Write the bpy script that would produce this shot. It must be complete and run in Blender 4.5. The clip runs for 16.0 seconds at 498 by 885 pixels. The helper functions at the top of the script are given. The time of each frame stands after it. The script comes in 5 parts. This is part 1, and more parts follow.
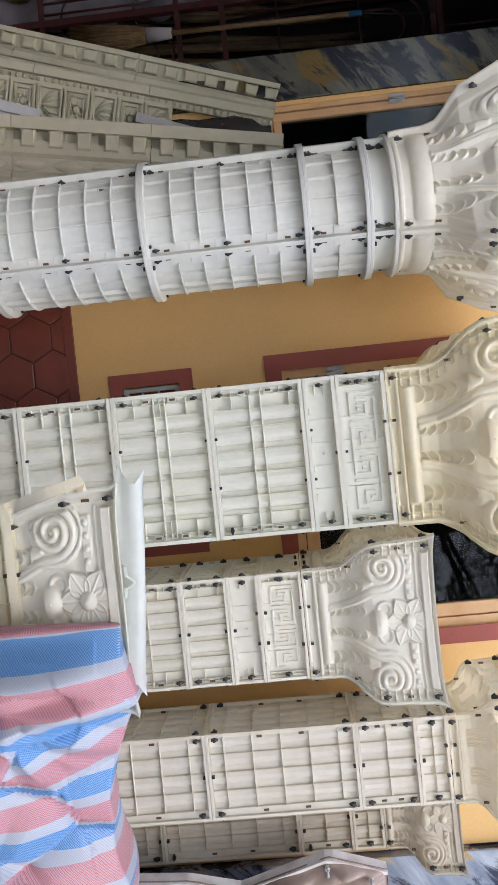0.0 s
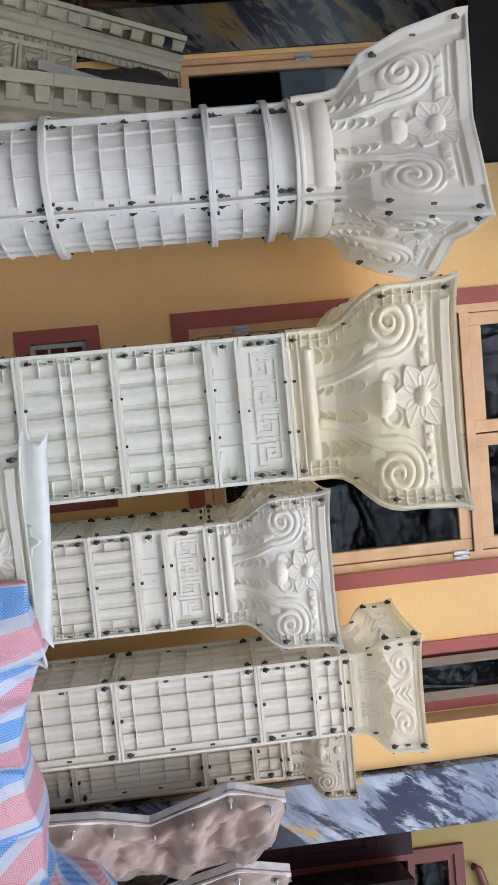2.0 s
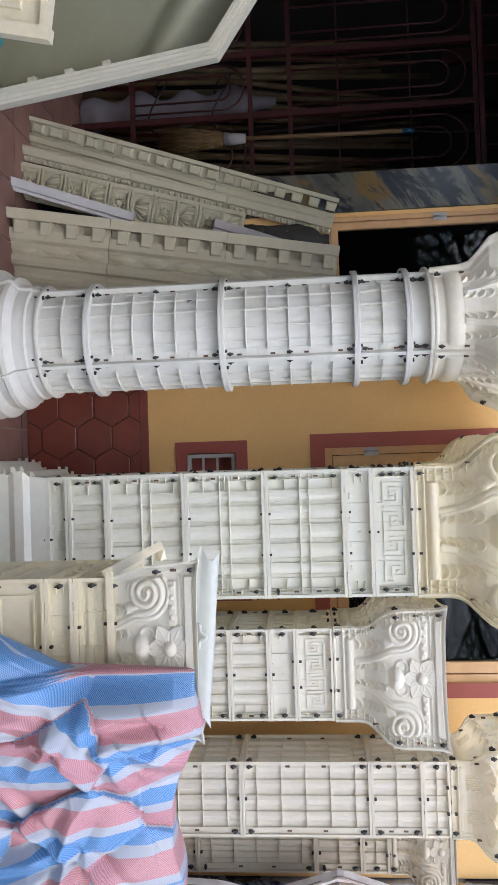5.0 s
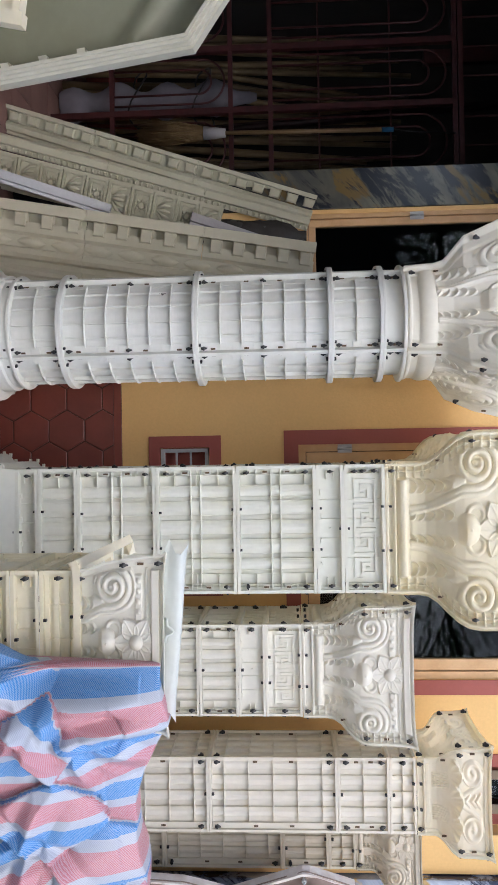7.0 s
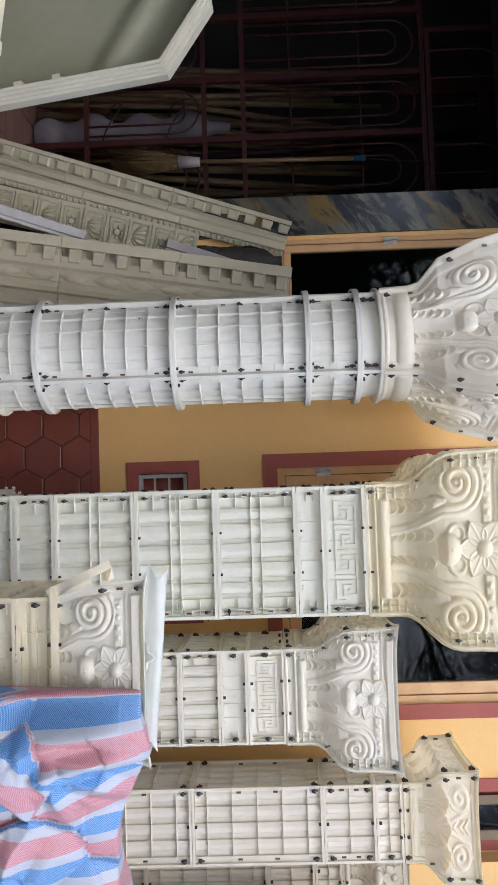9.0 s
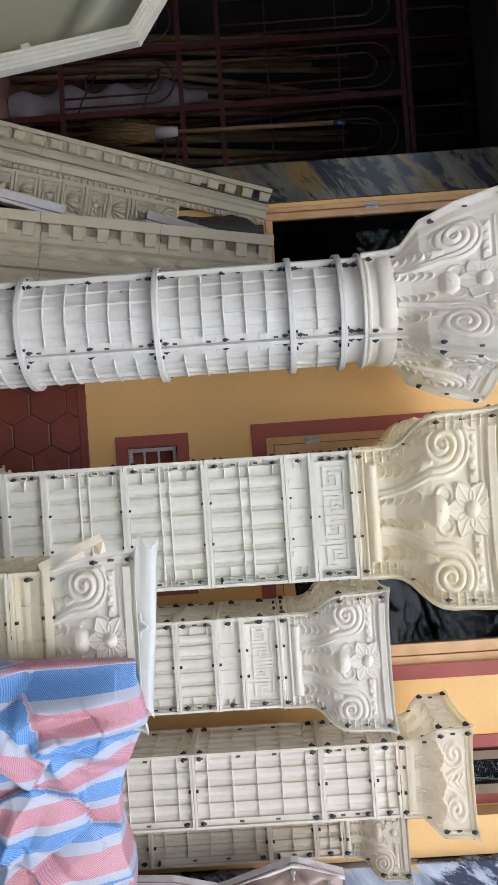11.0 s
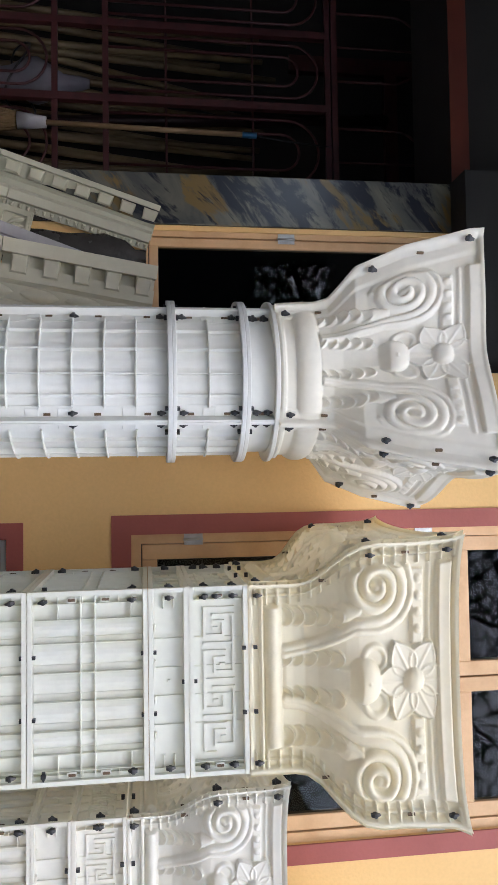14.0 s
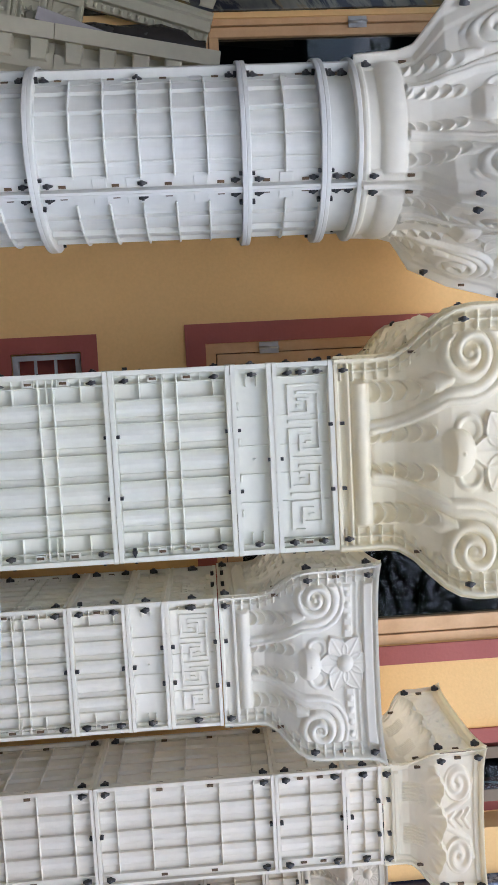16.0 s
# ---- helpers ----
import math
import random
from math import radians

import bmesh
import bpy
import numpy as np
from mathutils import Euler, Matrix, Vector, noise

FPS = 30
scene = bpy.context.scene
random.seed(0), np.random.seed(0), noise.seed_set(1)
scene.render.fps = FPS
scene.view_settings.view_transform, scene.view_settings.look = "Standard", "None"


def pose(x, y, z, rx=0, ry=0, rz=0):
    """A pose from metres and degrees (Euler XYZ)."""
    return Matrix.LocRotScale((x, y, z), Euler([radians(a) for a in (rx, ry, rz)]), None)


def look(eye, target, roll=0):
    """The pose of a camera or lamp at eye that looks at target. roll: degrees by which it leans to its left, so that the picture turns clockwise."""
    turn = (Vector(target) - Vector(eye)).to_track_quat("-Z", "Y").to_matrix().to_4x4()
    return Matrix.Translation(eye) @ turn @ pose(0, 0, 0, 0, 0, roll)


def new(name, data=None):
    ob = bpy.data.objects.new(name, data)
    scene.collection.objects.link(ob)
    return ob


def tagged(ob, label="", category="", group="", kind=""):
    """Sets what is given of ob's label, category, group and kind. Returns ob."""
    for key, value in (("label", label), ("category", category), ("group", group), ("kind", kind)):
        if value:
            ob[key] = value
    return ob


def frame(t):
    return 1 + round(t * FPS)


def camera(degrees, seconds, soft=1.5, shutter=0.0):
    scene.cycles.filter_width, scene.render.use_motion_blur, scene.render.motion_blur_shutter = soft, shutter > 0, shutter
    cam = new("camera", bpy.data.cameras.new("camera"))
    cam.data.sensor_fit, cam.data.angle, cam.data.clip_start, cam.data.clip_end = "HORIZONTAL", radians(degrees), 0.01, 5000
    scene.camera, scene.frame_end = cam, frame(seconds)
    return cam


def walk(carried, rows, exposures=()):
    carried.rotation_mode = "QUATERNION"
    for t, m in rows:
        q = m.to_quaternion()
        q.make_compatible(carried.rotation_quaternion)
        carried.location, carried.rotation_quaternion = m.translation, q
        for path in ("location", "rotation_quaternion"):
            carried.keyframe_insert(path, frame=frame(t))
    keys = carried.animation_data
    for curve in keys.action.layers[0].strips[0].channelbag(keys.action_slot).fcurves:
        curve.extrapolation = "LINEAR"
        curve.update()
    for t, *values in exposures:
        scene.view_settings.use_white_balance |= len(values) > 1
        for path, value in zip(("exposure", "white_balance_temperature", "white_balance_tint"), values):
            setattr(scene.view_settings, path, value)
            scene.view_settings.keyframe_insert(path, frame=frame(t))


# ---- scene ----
cam = camera(36.4, 16.0)
PATH = [
    (0, (-0.071, 0.083, 1.433), (-0.042, 2.081, 1.34), 84.3),
    (0.5, (-0.034, 0.106, 1.444), (0.186, 2.094, 1.446), 83.6),
    (1, (0.025, 0.113, 1.453), (0.363, 2.083, 1.522), 83.7),
    (1.5, (0.015, 0.101, 1.462), (0.331, 2.074, 1.558), 84.7),
    (2, (-0.103, 0.002, 1.469), (0.08, 1.99, 1.587), 84.3),
    (2.5, (-0.224, -0.132, 1.451), (-0.149, 1.863, 1.564), 85.1),
    (3, (-0.222, -0.216, 1.428), (-0.22, 1.782, 1.503), 87.3),
    (3.5, (-0.191, -0.294, 1.419), (-0.268, 1.704, 1.411), 88.1),
    (4, (-0.241, -0.366, 1.371), (-0.318, 1.63, 1.265), 87.1),
    (6.5, (-0.287, -0.43, 1.401), (-0.292, 1.563, 1.229), 89.2),
    (7, (-0.268, -0.408, 1.406), (-0.299, 1.589, 1.3), 89.0),
    (7.5, (-0.242, -0.409, 1.399), (-0.284, 1.589, 1.342), 88.9),
    (8, (-0.244, -0.402, 1.397), (-0.309, 1.596, 1.36), 89.2),
    (8.5, (-0.245, -0.391, 1.397), (-0.351, 1.605, 1.351), 88.2),
    (11, (-0.224, -0.401, 1.42), (-0.262, 1.599, 1.391), 86.1),
    (11.5, (-0.229, -0.386, 1.433), (-0.155, 1.613, 1.436), 86.7),
    (12, (-0.239, -0.35, 1.441), (-0.173, 1.649, 1.462), 87.5),
    (12.5, (-0.233, -0.231, 1.436), (-0.309, 1.767, 1.477), 88.7),
    (13, (-0.366, 0.014, 1.461), (-0.503, 2.006, 1.567), 89.3),
    (13.5, (-0.456, 0.286, 1.481), (-0.552, 2.274, 1.677), 89.4),
    (14, (-0.509, 0.501, 1.501), (-0.602, 2.48, 1.774), 89.5),
    (14.5, (-0.557, 0.581, 1.509), (-0.557, 2.562, 1.78), 88.3),
    (15, (-0.513, 0.609, 1.477), (-0.307, 2.588, 1.672), 87.4),
    (15.5, (-0.289, 0.594, 1.449), (-0.048, 2.575, 1.575), 88.6),
    (16, (-0.198, 0.59, 1.444), (-0.018, 2.579, 1.549), 86.8),
]
walk(cam, [(t, look(eye, target, roll)) for t, eye, target, roll in PATH],
     ((0.0, 0.98, 6130, 10), (1.0, 0.86, 6130, 10), (2.0, 0.89, 5900, 10), (3.5, 1.03, 5930, 10), (8.5, 1.04, 6050, 10), (12.5, 1.03, 6050, 10), (14.0, 1.12, 5880, 10), (16.0, 0.91, 5650, 10)))


# ---- world, sun, exposure ----
FLOOR = -0.02
world = bpy.data.worlds.new("world")
scene.world = world
world.use_nodes = True
wn = world.node_tree
sky = wn.nodes.new("ShaderNodeTexSky")
sky.sky_type = 'NISHITA'
sky.sun_disc = False
sky.sun_elevation, sky.sun_rotation = radians(52), radians(160)
sky.air_density, sky.dust_density = 1.0, 3.0
wn.nodes["Background"].inputs["Strength"].default_value = 0.17
wn.links.new(sky.outputs["Color"], wn.nodes["Background"].inputs["Color"])
sun = new("sun", bpy.data.lights.new("sun", 'SUN'))
sun.data.energy, sun.data.angle, sun.data.color = 0.4, radians(40), (1.0, 0.97, 0.93)
sun.matrix_world = look((-2.5, -6.0, 6.0), (0, 2.5, 0.8))



# ---- materials ----
def material(name, colour, rough=0.5, metal=0.0, other=None, scale=6.0, amount=0.5, bump=0.1, bump_scale=60.0, jitter=0.0, spec=0.5):
    """A surface with a base colour, a second colour in soft stains, fine grain in colour and a fine relief."""
    m = bpy.data.materials.new(name)
    m.use_nodes = True
    nt = m.node_tree
    b = nt.nodes["Principled BSDF"]
    b.inputs["Roughness"].default_value, b.inputs["Metallic"].default_value = rough, metal
    b.inputs["Specular IOR Level"].default_value = spec
    co = nt.nodes.new("ShaderNodeTexCoord")
    n1 = nt.nodes.new("ShaderNodeTexNoise")
    n1.inputs["Scale"].default_value, n1.inputs["Detail"].default_value = scale, 5.0
    nt.links.new(co.outputs["Object"], n1.inputs["Vector"])
    ramp = nt.nodes.new("ShaderNodeValToRGB")
    ramp.color_ramp.elements[0].position, ramp.color_ramp.elements[1].position = 0.38, 0.68
    ramp.color_ramp.elements[0].color = (*colour, 1)
    two = other or tuple(c * 0.8 for c in colour)
    ramp.color_ramp.elements[1].color = (*[a + (c - a) * amount for a, c in zip(colour, two)], 1)
    nt.links.new(n1.outputs["Fac"], ramp.inputs["Fac"])
    n2 = nt.nodes.new("ShaderNodeTexNoise")
    n2.inputs["Scale"].default_value, n2.inputs["Detail"].default_value = bump_scale, 4.0
    nt.links.new(co.outputs["Object"], n2.inputs["Vector"])
    hue = nt.nodes.new("ShaderNodeHueSaturation")
    nt.links.new(ramp.outputs["Color"], hue.inputs["Color"])
    val = nt.nodes.new("ShaderNodeMapRange")
    val.inputs["To Min"].default_value, val.inputs["To Max"].default_value = 0.93, 1.07
    nt.links.new(n2.outputs["Fac"], val.inputs["Value"])
    if jitter:
        info = nt.nodes.new("ShaderNodeObjectInfo")
        jr = nt.nodes.new("ShaderNodeMapRange")
        jr.inputs["To Min"].default_value, jr.inputs["To Max"].default_value = 1 - jitter, 1 + jitter
        nt.links.new(info.outputs["Random"], jr.inputs["Value"])
        mul = nt.nodes.new("ShaderNodeMath")
        mul.operation = 'MULTIPLY'
        nt.links.new(val.outputs["Result"], mul.inputs[0])
        nt.links.new(jr.outputs["Result"], mul.inputs[1])
        nt.links.new(mul.outputs[0], hue.inputs["Value"])
    else:
        nt.links.new(val.outputs["Result"], hue.inputs["Value"])
    nt.links.new(hue.outputs["Color"], b.inputs["Base Color"])
    rr = nt.nodes.new("ShaderNodeMapRange")
    rr.inputs["To Min"].default_value, rr.inputs["To Max"].default_value = max(0.03, rough - 0.08), min(1, rough + 0.1)
    nt.links.new(n1.outputs["Fac"], rr.inputs["Value"])
    nt.links.new(rr.outputs["Result"], b.inputs["Roughness"])
    if bump:
        bp = nt.nodes.new("ShaderNodeBump")
        bp.inputs["Strength"].default_value, bp.inputs["Distance"].default_value = bump, 0.004
        nt.links.new(n2.outputs["Fac"], bp.inputs["Height"])
        nt.links.new(bp.outputs["Normal"], b.inputs["Normal"])
    return m


def plastic(name, colour, other, rough=0.38, amount=0.6, through_light=0.30):
    m = material(name, colour, rough, 0, other, 3.0, amount, 0.06, 35.0, 0.03)
    b = m.node_tree.nodes["Principled BSDF"]
    nt = m.node_tree
    tr = nt.nodes.new("ShaderNodeBsdfTranslucent")
    amber = nt.nodes.new("ShaderNodeMix")
    amber.data_type, amber.blend_type = 'RGBA', 'MULTIPLY'
    amber.inputs["Factor"].default_value = 1.0
    amber.inputs["B"].default_value = (1.0, 0.90, 0.73, 1)
    nt.links.new(b.inputs["Base Color"].links[0].from_socket, amber.inputs["A"])
    nt.links.new(amber.outputs["Result"], tr.inputs["Color"])
    mix = nt.nodes.new("ShaderNodeMixShader")
    mix.inputs["Fac"].default_value = through_light
    out = nt.nodes["Material Output"]
    nt.links.new(b.outputs["BSDF"], mix.inputs[1])
    nt.links.new(tr.outputs["BSDF"], mix.inputs[2])
    nt.links.new(mix.outputs["Shader"], out.inputs["Surface"])
    return m


M_WHITE = plastic("cool white plastic", (0.815, 0.84, 0.83), (0.805, 0.825, 0.785))
M_CAPW = plastic("ivory white plastic", (0.88, 0.88, 0.82), (0.87, 0.85, 0.74))
M_IVORY = plastic("pale ivory plastic", (0.85, 0.88, 0.83), (0.85, 0.85, 0.73))
M_CREAM = plastic("yellowed cream plastic", (0.90, 0.87, 0.72), (0.89, 0.82, 0.58))
M_BEIGE = plastic("beige plastic", (0.875, 0.855, 0.78), (0.855, 0.815, 0.71))
M_SHELL = plastic("warm cream translucent plastic", (0.94, 0.93, 0.83), (0.92, 0.90, 0.77), through_light=0.48)
M_AGED = plastic("aged grey plastic", (0.74, 0.70, 0.60), (0.60, 0.54, 0.43), 0.5)
M_OLIVE = plastic("greenish cream plastic", (0.61, 0.605, 0.48), (0.48, 0.465, 0.34), 0.45)
M_CORN = plastic("buff plastic", (0.645, 0.63, 0.51), (0.55, 0.52, 0.39), 0.45)
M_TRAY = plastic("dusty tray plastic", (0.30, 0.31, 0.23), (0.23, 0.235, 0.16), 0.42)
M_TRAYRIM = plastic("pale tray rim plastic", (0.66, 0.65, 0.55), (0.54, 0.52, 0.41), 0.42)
# darker copy of the white cloth, lowered for the bundle's shaded spot
M_BUNDLE = material("lilac-white cloth darkened for shade", (0.20, 0.19, 0.22), 0.9, 0, (0.12, 0.11, 0.13), 5, 0.8, 0.3, 80)
# plaster taken almost to black, standing in for shade on the beams
M_SOFFIT = material("beam plaster coloured dark for shade", (0.032, 0.030, 0.027), 0.9, 0, (0.018, 0.017, 0.016), 1.6, 0.8, 0.3, 60)
M_SLOT = material("brown slot", (0.13, 0.085, 0.045), 0.8, 0, (0.08, 0.05, 0.03), 30, 0.6, 0.2, 200)
M_BLACK = material("black nylon", (0.012, 0.012, 0.014), 0.4, 0, (0.03, 0.03, 0.03), 30, 0.5, 0.1, 200)
M_WALL = material("ochre wall paint", (0.76, 0.50, 0.21), 0.75, 0, (0.69, 0.44, 0.17), 1.3, 0.6, 0.25, 90)
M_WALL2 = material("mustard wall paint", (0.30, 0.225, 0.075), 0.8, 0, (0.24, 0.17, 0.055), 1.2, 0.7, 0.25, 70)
M_RED = material("oxide red paint", (0.32, 0.082, 0.065), 0.6, 0, (0.25, 0.064, 0.05), 4, 0.7, 0.2, 80)
M_HEX = material("glazed oxblood tile", (0.20, 0.05, 0.035), 0.35, 0, (0.15, 0.04, 0.03), 8, 0.7, 0.15, 60, 0.12)
M_GROUT = material("dark grout", (0.10, 0.045, 0.035), 0.9, 0, (0.06, 0.035, 0.03), 14, 0.8, 0.4, 120)
M_TILE = material("worn floor tile", (0.16, 0.085, 0.075), 0.55, 0, (0.24, 0.15, 0.13), 5, 0.7, 0.2, 70, 0.15)
M_JOINT = material("pale floor joint", (0.28, 0.24, 0.20), 0.9, 0, (0.18, 0.15, 0.13), 9, 0.7, 0.4, 120)
M_GROUND = material("dusty concrete", (0.37, 0.35, 0.33), 0.9, 0, (0.28, 0.265, 0.24), 0.9, 0.8, 0.4, 40)
M_WOOD = material("pale varnished wood", (0.62, 0.40, 0.21), 0.45, 0, (0.50, 0.30, 0.14), 9, 0.7, 0.15, 90)
M_SASH = material("grey-brown weathered wood", (0.23, 0.175, 0.115), 0.55, 0, (0.16, 0.12, 0.08), 9, 0.7, 0.15, 90)
# wrap coloured near black in place of the shade between the cornices
M_WRAP = material("crinkled plastic wrap coloured for shade", (0.055, 0.05, 0.047), 0.25, 0, (0.03, 0.028, 0.026), 9, 0.8, 0.8, 45)
M_BROWN = material("dark brown painted wood", (0.020, 0.008, 0.010), 0.4, 0, (0.014, 0.006, 0.007), 7, 0.6, 0.2, 90, 0, 0.2)
M_REDWOOD = material("red-brown painted wood", (0.135, 0.028, 0.016), 0.45, 0, (0.10, 0.022, 0.014), 7, 0.6, 0.2, 90)
M_STEEL = material("galvanised steel", (0.55, 0.55, 0.54), 0.35, 0.9, (0.4, 0.4, 0.4), 20, 0.6, 0.1, 120)
M_GREYPAINT = material("pale grey painted steel", (0.50, 0.52, 0.55), 0.45, 0.1, (0.4, 0.42, 0.45), 14, 0.6, 0.1, 90)
# gate, bamboo, broom and cloth colours are lowered to stand for passage shade
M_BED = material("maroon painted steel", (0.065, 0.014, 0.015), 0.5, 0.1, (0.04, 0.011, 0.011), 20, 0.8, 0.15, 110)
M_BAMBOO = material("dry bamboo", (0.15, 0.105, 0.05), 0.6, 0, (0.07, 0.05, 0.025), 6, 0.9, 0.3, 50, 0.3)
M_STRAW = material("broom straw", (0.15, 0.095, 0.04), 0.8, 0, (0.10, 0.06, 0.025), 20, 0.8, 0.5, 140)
M_HANDLE = material("bare wood handle", (0.25, 0.16, 0.08), 0.55, 0, (0.18, 0.11, 0.05), 12, 0.6, 0.2, 120)
M_CLOTH = material("off-white cloth", (0.36, 0.35, 0.36), 0.9, 0, (0.26, 0.25, 0.26), 5, 0.8, 0.3, 80)
M_BLUE = material("blue plastic", (0.025, 0.12, 0.24), 0.4, 0, (0.02, 0.09, 0.2), 12, 0.5, 0.1, 100)
M_TEAL = material("turquoise film", (0.02, 0.36, 0.46), 0.3, 0, (0.02, 0.26, 0.36), 8, 0.5, 0.2, 60)
M_RIMW = plastic("pale bluish translucent plastic", (0.80, 0.855, 0.84), (0.80, 0.84, 0.81), through_light=0.35)
M_PLASTER = material("grey plaster", (0.42, 0.40, 0.37), 0.85, 0, (0.30, 0.28, 0.25), 1.6, 0.8, 0.3, 60)
# the shade of rooms and passage is put into this base colour
M_DARK = material("near-black plaster with shade in its colour", (0.022, 0.020, 0.019), 0.9, 0, (0.013, 0.012, 0.011), 1.8, 0.8, 0.3, 60)
M_PINK = material("brown-pink fibreglass", (0.38, 0.285, 0.235), 0.34, 0, (0.15, 0.105, 0.085), 7, 0.8, 0.7, 26)
M_RIM = material("pale resin rim", (0.76, 0.72, 0.70), 0.45, 0, (0.55, 0.47, 0.43), 16, 0.8, 0.3, 80)
M_BARK = material("bark", (0.10, 0.075, 0.05), 0.95, 0, (0.06, 0.045, 0.03), 12, 0.8, 0.6, 40)
M_LEAF = material("leaf", (0.045, 0.085, 0.025), 0.5, 0, (0.07, 0.11, 0.03), 3, 0.8, 0.1, 60)


def marble_material(name, dark, mid, pale, ochre, lean, navy_share, ochre_share):
    """Polished marble: broad drifting patches from mid to pale, torn dark and ochre streaks, fine veins."""
    m = material(name, mid, 0.18, 0, pale, 2.2, 1.0, 0.0)
    nt = m.node_tree
    b = nt.nodes["Principled BSDF"]
    co = nt.nodes.new("ShaderNodeTexCoord")

    def patches(stretch, scale, distort, shift, lo, hi, rough=0.6):
        mp = nt.nodes.new("ShaderNodeMapping")
        mp.inputs["Rotation"].default_value = (0.0, radians(lean), 0.0)
        mp.inputs["Location"].default_value = (shift, shift * 0.7, 0)
        nt.links.new(co.outputs["Object"], mp.inputs["Vector"])
        ms = nt.nodes.new("ShaderNodeMapping")
        ms.inputs["Scale"].default_value = (stretch, stretch, 1.0)
        nt.links.new(mp.outputs["Vector"], ms.inputs["Vector"])
        n = nt.nodes.new("ShaderNodeTexNoise")
        n.inputs["Scale"].default_value, n.inputs["Detail"].default_value = scale, 9
        n.inputs["Distortion"].default_value, n.inputs["Roughness"].default_value = distort, rough
        nt.links.new(ms.outputs["Vector"], n.inputs["Vector"])
        mr = nt.nodes.new("ShaderNodeMapRange")
        mr.inputs["From Min"].default_value, mr.inputs["From Max"].default_value = lo, hi
        nt.links.new(n.outputs["Fac"], mr.inputs["Value"])
        return mr.outputs["Result"]

    def blend(fac, a, c):
        mx = nt.nodes.new("ShaderNodeMix")
        mx.data_type = 'RGBA'
        nt.links.new(fac, mx.inputs["Factor"])
        if isinstance(a, tuple):
            mx.inputs["A"].default_value = (*a, 1)
        else:
            nt.links.new(a, mx.inputs["A"])
        mx.inputs["B"].default_value = (*c, 1)
        return mx.outputs["Result"]

    col = blend(patches(3.0, 2.2, 0.6, 0.0, 0.42, 0.66), mid, pale)
    col = blend(patches(3.2, 2.8, 0.4, 9.1, ochre_share, ochre_share + 0.05), col, ochre)
    col = blend(patches(3.6, 2.3, 0.5, 4.3, navy_share, navy_share + 0.06, 0.7), col, dark)
    col = blend(patches(3.6, 4.5, 0.9, 2.2, 0.66, 0.70, 0.75), col, tuple(min(1, c * 1.25) for c in pale))
    nt.links.new(col, b.inputs["Base Color"])
    return m


M_MARBLE = marble_material("grey-blue veined marble", (0.018, 0.024, 0.055), (0.17, 0.205, 0.28), (0.50, 0.55, 0.64), (0.44, 0.30, 0.11), -42, 0.475, 0.60)
# streaks in their own hues, but all tones lowered for shade on the left
M_MARBLE2 = marble_material("olive and navy streaked marble, darkened for shade", (0.016, 0.018, 0.026), (0.062, 0.064, 0.062), (0.15, 0.145, 0.11), (0.15, 0.105, 0.04), -48, 0.49, 0.54)


def tarp_material():
    m = material("striped woven tarpaulin", (0.5, 0.5, 0.5), 0.42, 0, None, 5, 0.5, 0.25, 220)
    nt = m.node_tree
    b = nt.nodes["Principled BSDF"]
    uv = nt.nodes.new("ShaderNodeUVMap")
    sp = nt.nodes.new("ShaderNodeSeparateXYZ")
    nt.links.new(uv.outputs["UV"], sp.inputs[0])
    fr = nt.nodes.new("ShaderNodeMath")
    fr.operation = 'FRACT'
    nt.links.new(sp.outputs["X"], fr.inputs[0])
    r = nt.nodes.new("ShaderNodeValToRGB")
    r.color_ramp.interpolation = 'CONSTANT'
    e = r.color_ramp.elements
    blue, white, pink = (0.030, 0.20, 0.50, 1), (0.37, 0.40, 0.47, 1), (0.46, 0.155, 0.18, 1)
    e[0].position, e[0].color = 0.0, blue
    e[1].position, e[1].color = 0.32, white
    for p, c in ((0.48, pink), (0.84, white)):
        k = e.new(p)
        k.color = c
    nt.links.new(fr.outputs[0], r.inputs["Fac"])
    mp = nt.nodes.new("ShaderNodeMapping")
    mp.inputs["Scale"].default_value = (64, 64, 64)
    nt.links.new(uv.outputs["UV"], mp.inputs["Vector"])
    ck = nt.nodes.new("ShaderNodeTexChecker")
    ck.inputs["Scale"].default_value = 1.0
    ck.inputs["Color1"].default_value, ck.inputs["Color2"].default_value = (0.0, 0.0, 0.0, 1), (0.34, 0.34, 0.34, 1)
    nt.links.new(mp.outputs["Vector"], ck.inputs["Vector"])
    mx = nt.nodes.new("ShaderNodeMix")
    mx.data_type = 'RGBA'
    mx.inputs["B"].default_value = (0.60, 0.66, 0.74, 1)
    nt.links.new(r.outputs["Color"], mx.inputs["A"])
    nt.links.new(ck.outputs["Color"], mx.inputs["Factor"])
    nt.links.new(mx.outputs["Result"], b.inputs["Base Color"])
    co = nt.nodes.new("ShaderNodeTexCoord")
    cr = nt.nodes.new("ShaderNodeTexNoise")
    cr.noise_type = 'RIDGED_MULTIFRACTAL'
    cr.inputs["Scale"].default_value, cr.inputs["Detail"].default_value, cr.inputs["Distortion"].default_value = 7.0, 3.0, 0.6
    nt.links.new(co.outputs["Object"], cr.inputs["Vector"])
    bp = nt.nodes.new("ShaderNodeBump")
    bp.inputs["Strength"].default_value, bp.inputs["Distance"].default_value = 0.40, 0.010
    nt.links.new(cr.outputs["Fac"], bp.inputs["Height"])
    nt.links.new(b.inputs["Normal"].links[0].from_socket, bp.inputs["Normal"])
    nt.links.new(bp.outputs["Normal"], b.inputs["Normal"])
    return m


M_TARP = tarp_material()


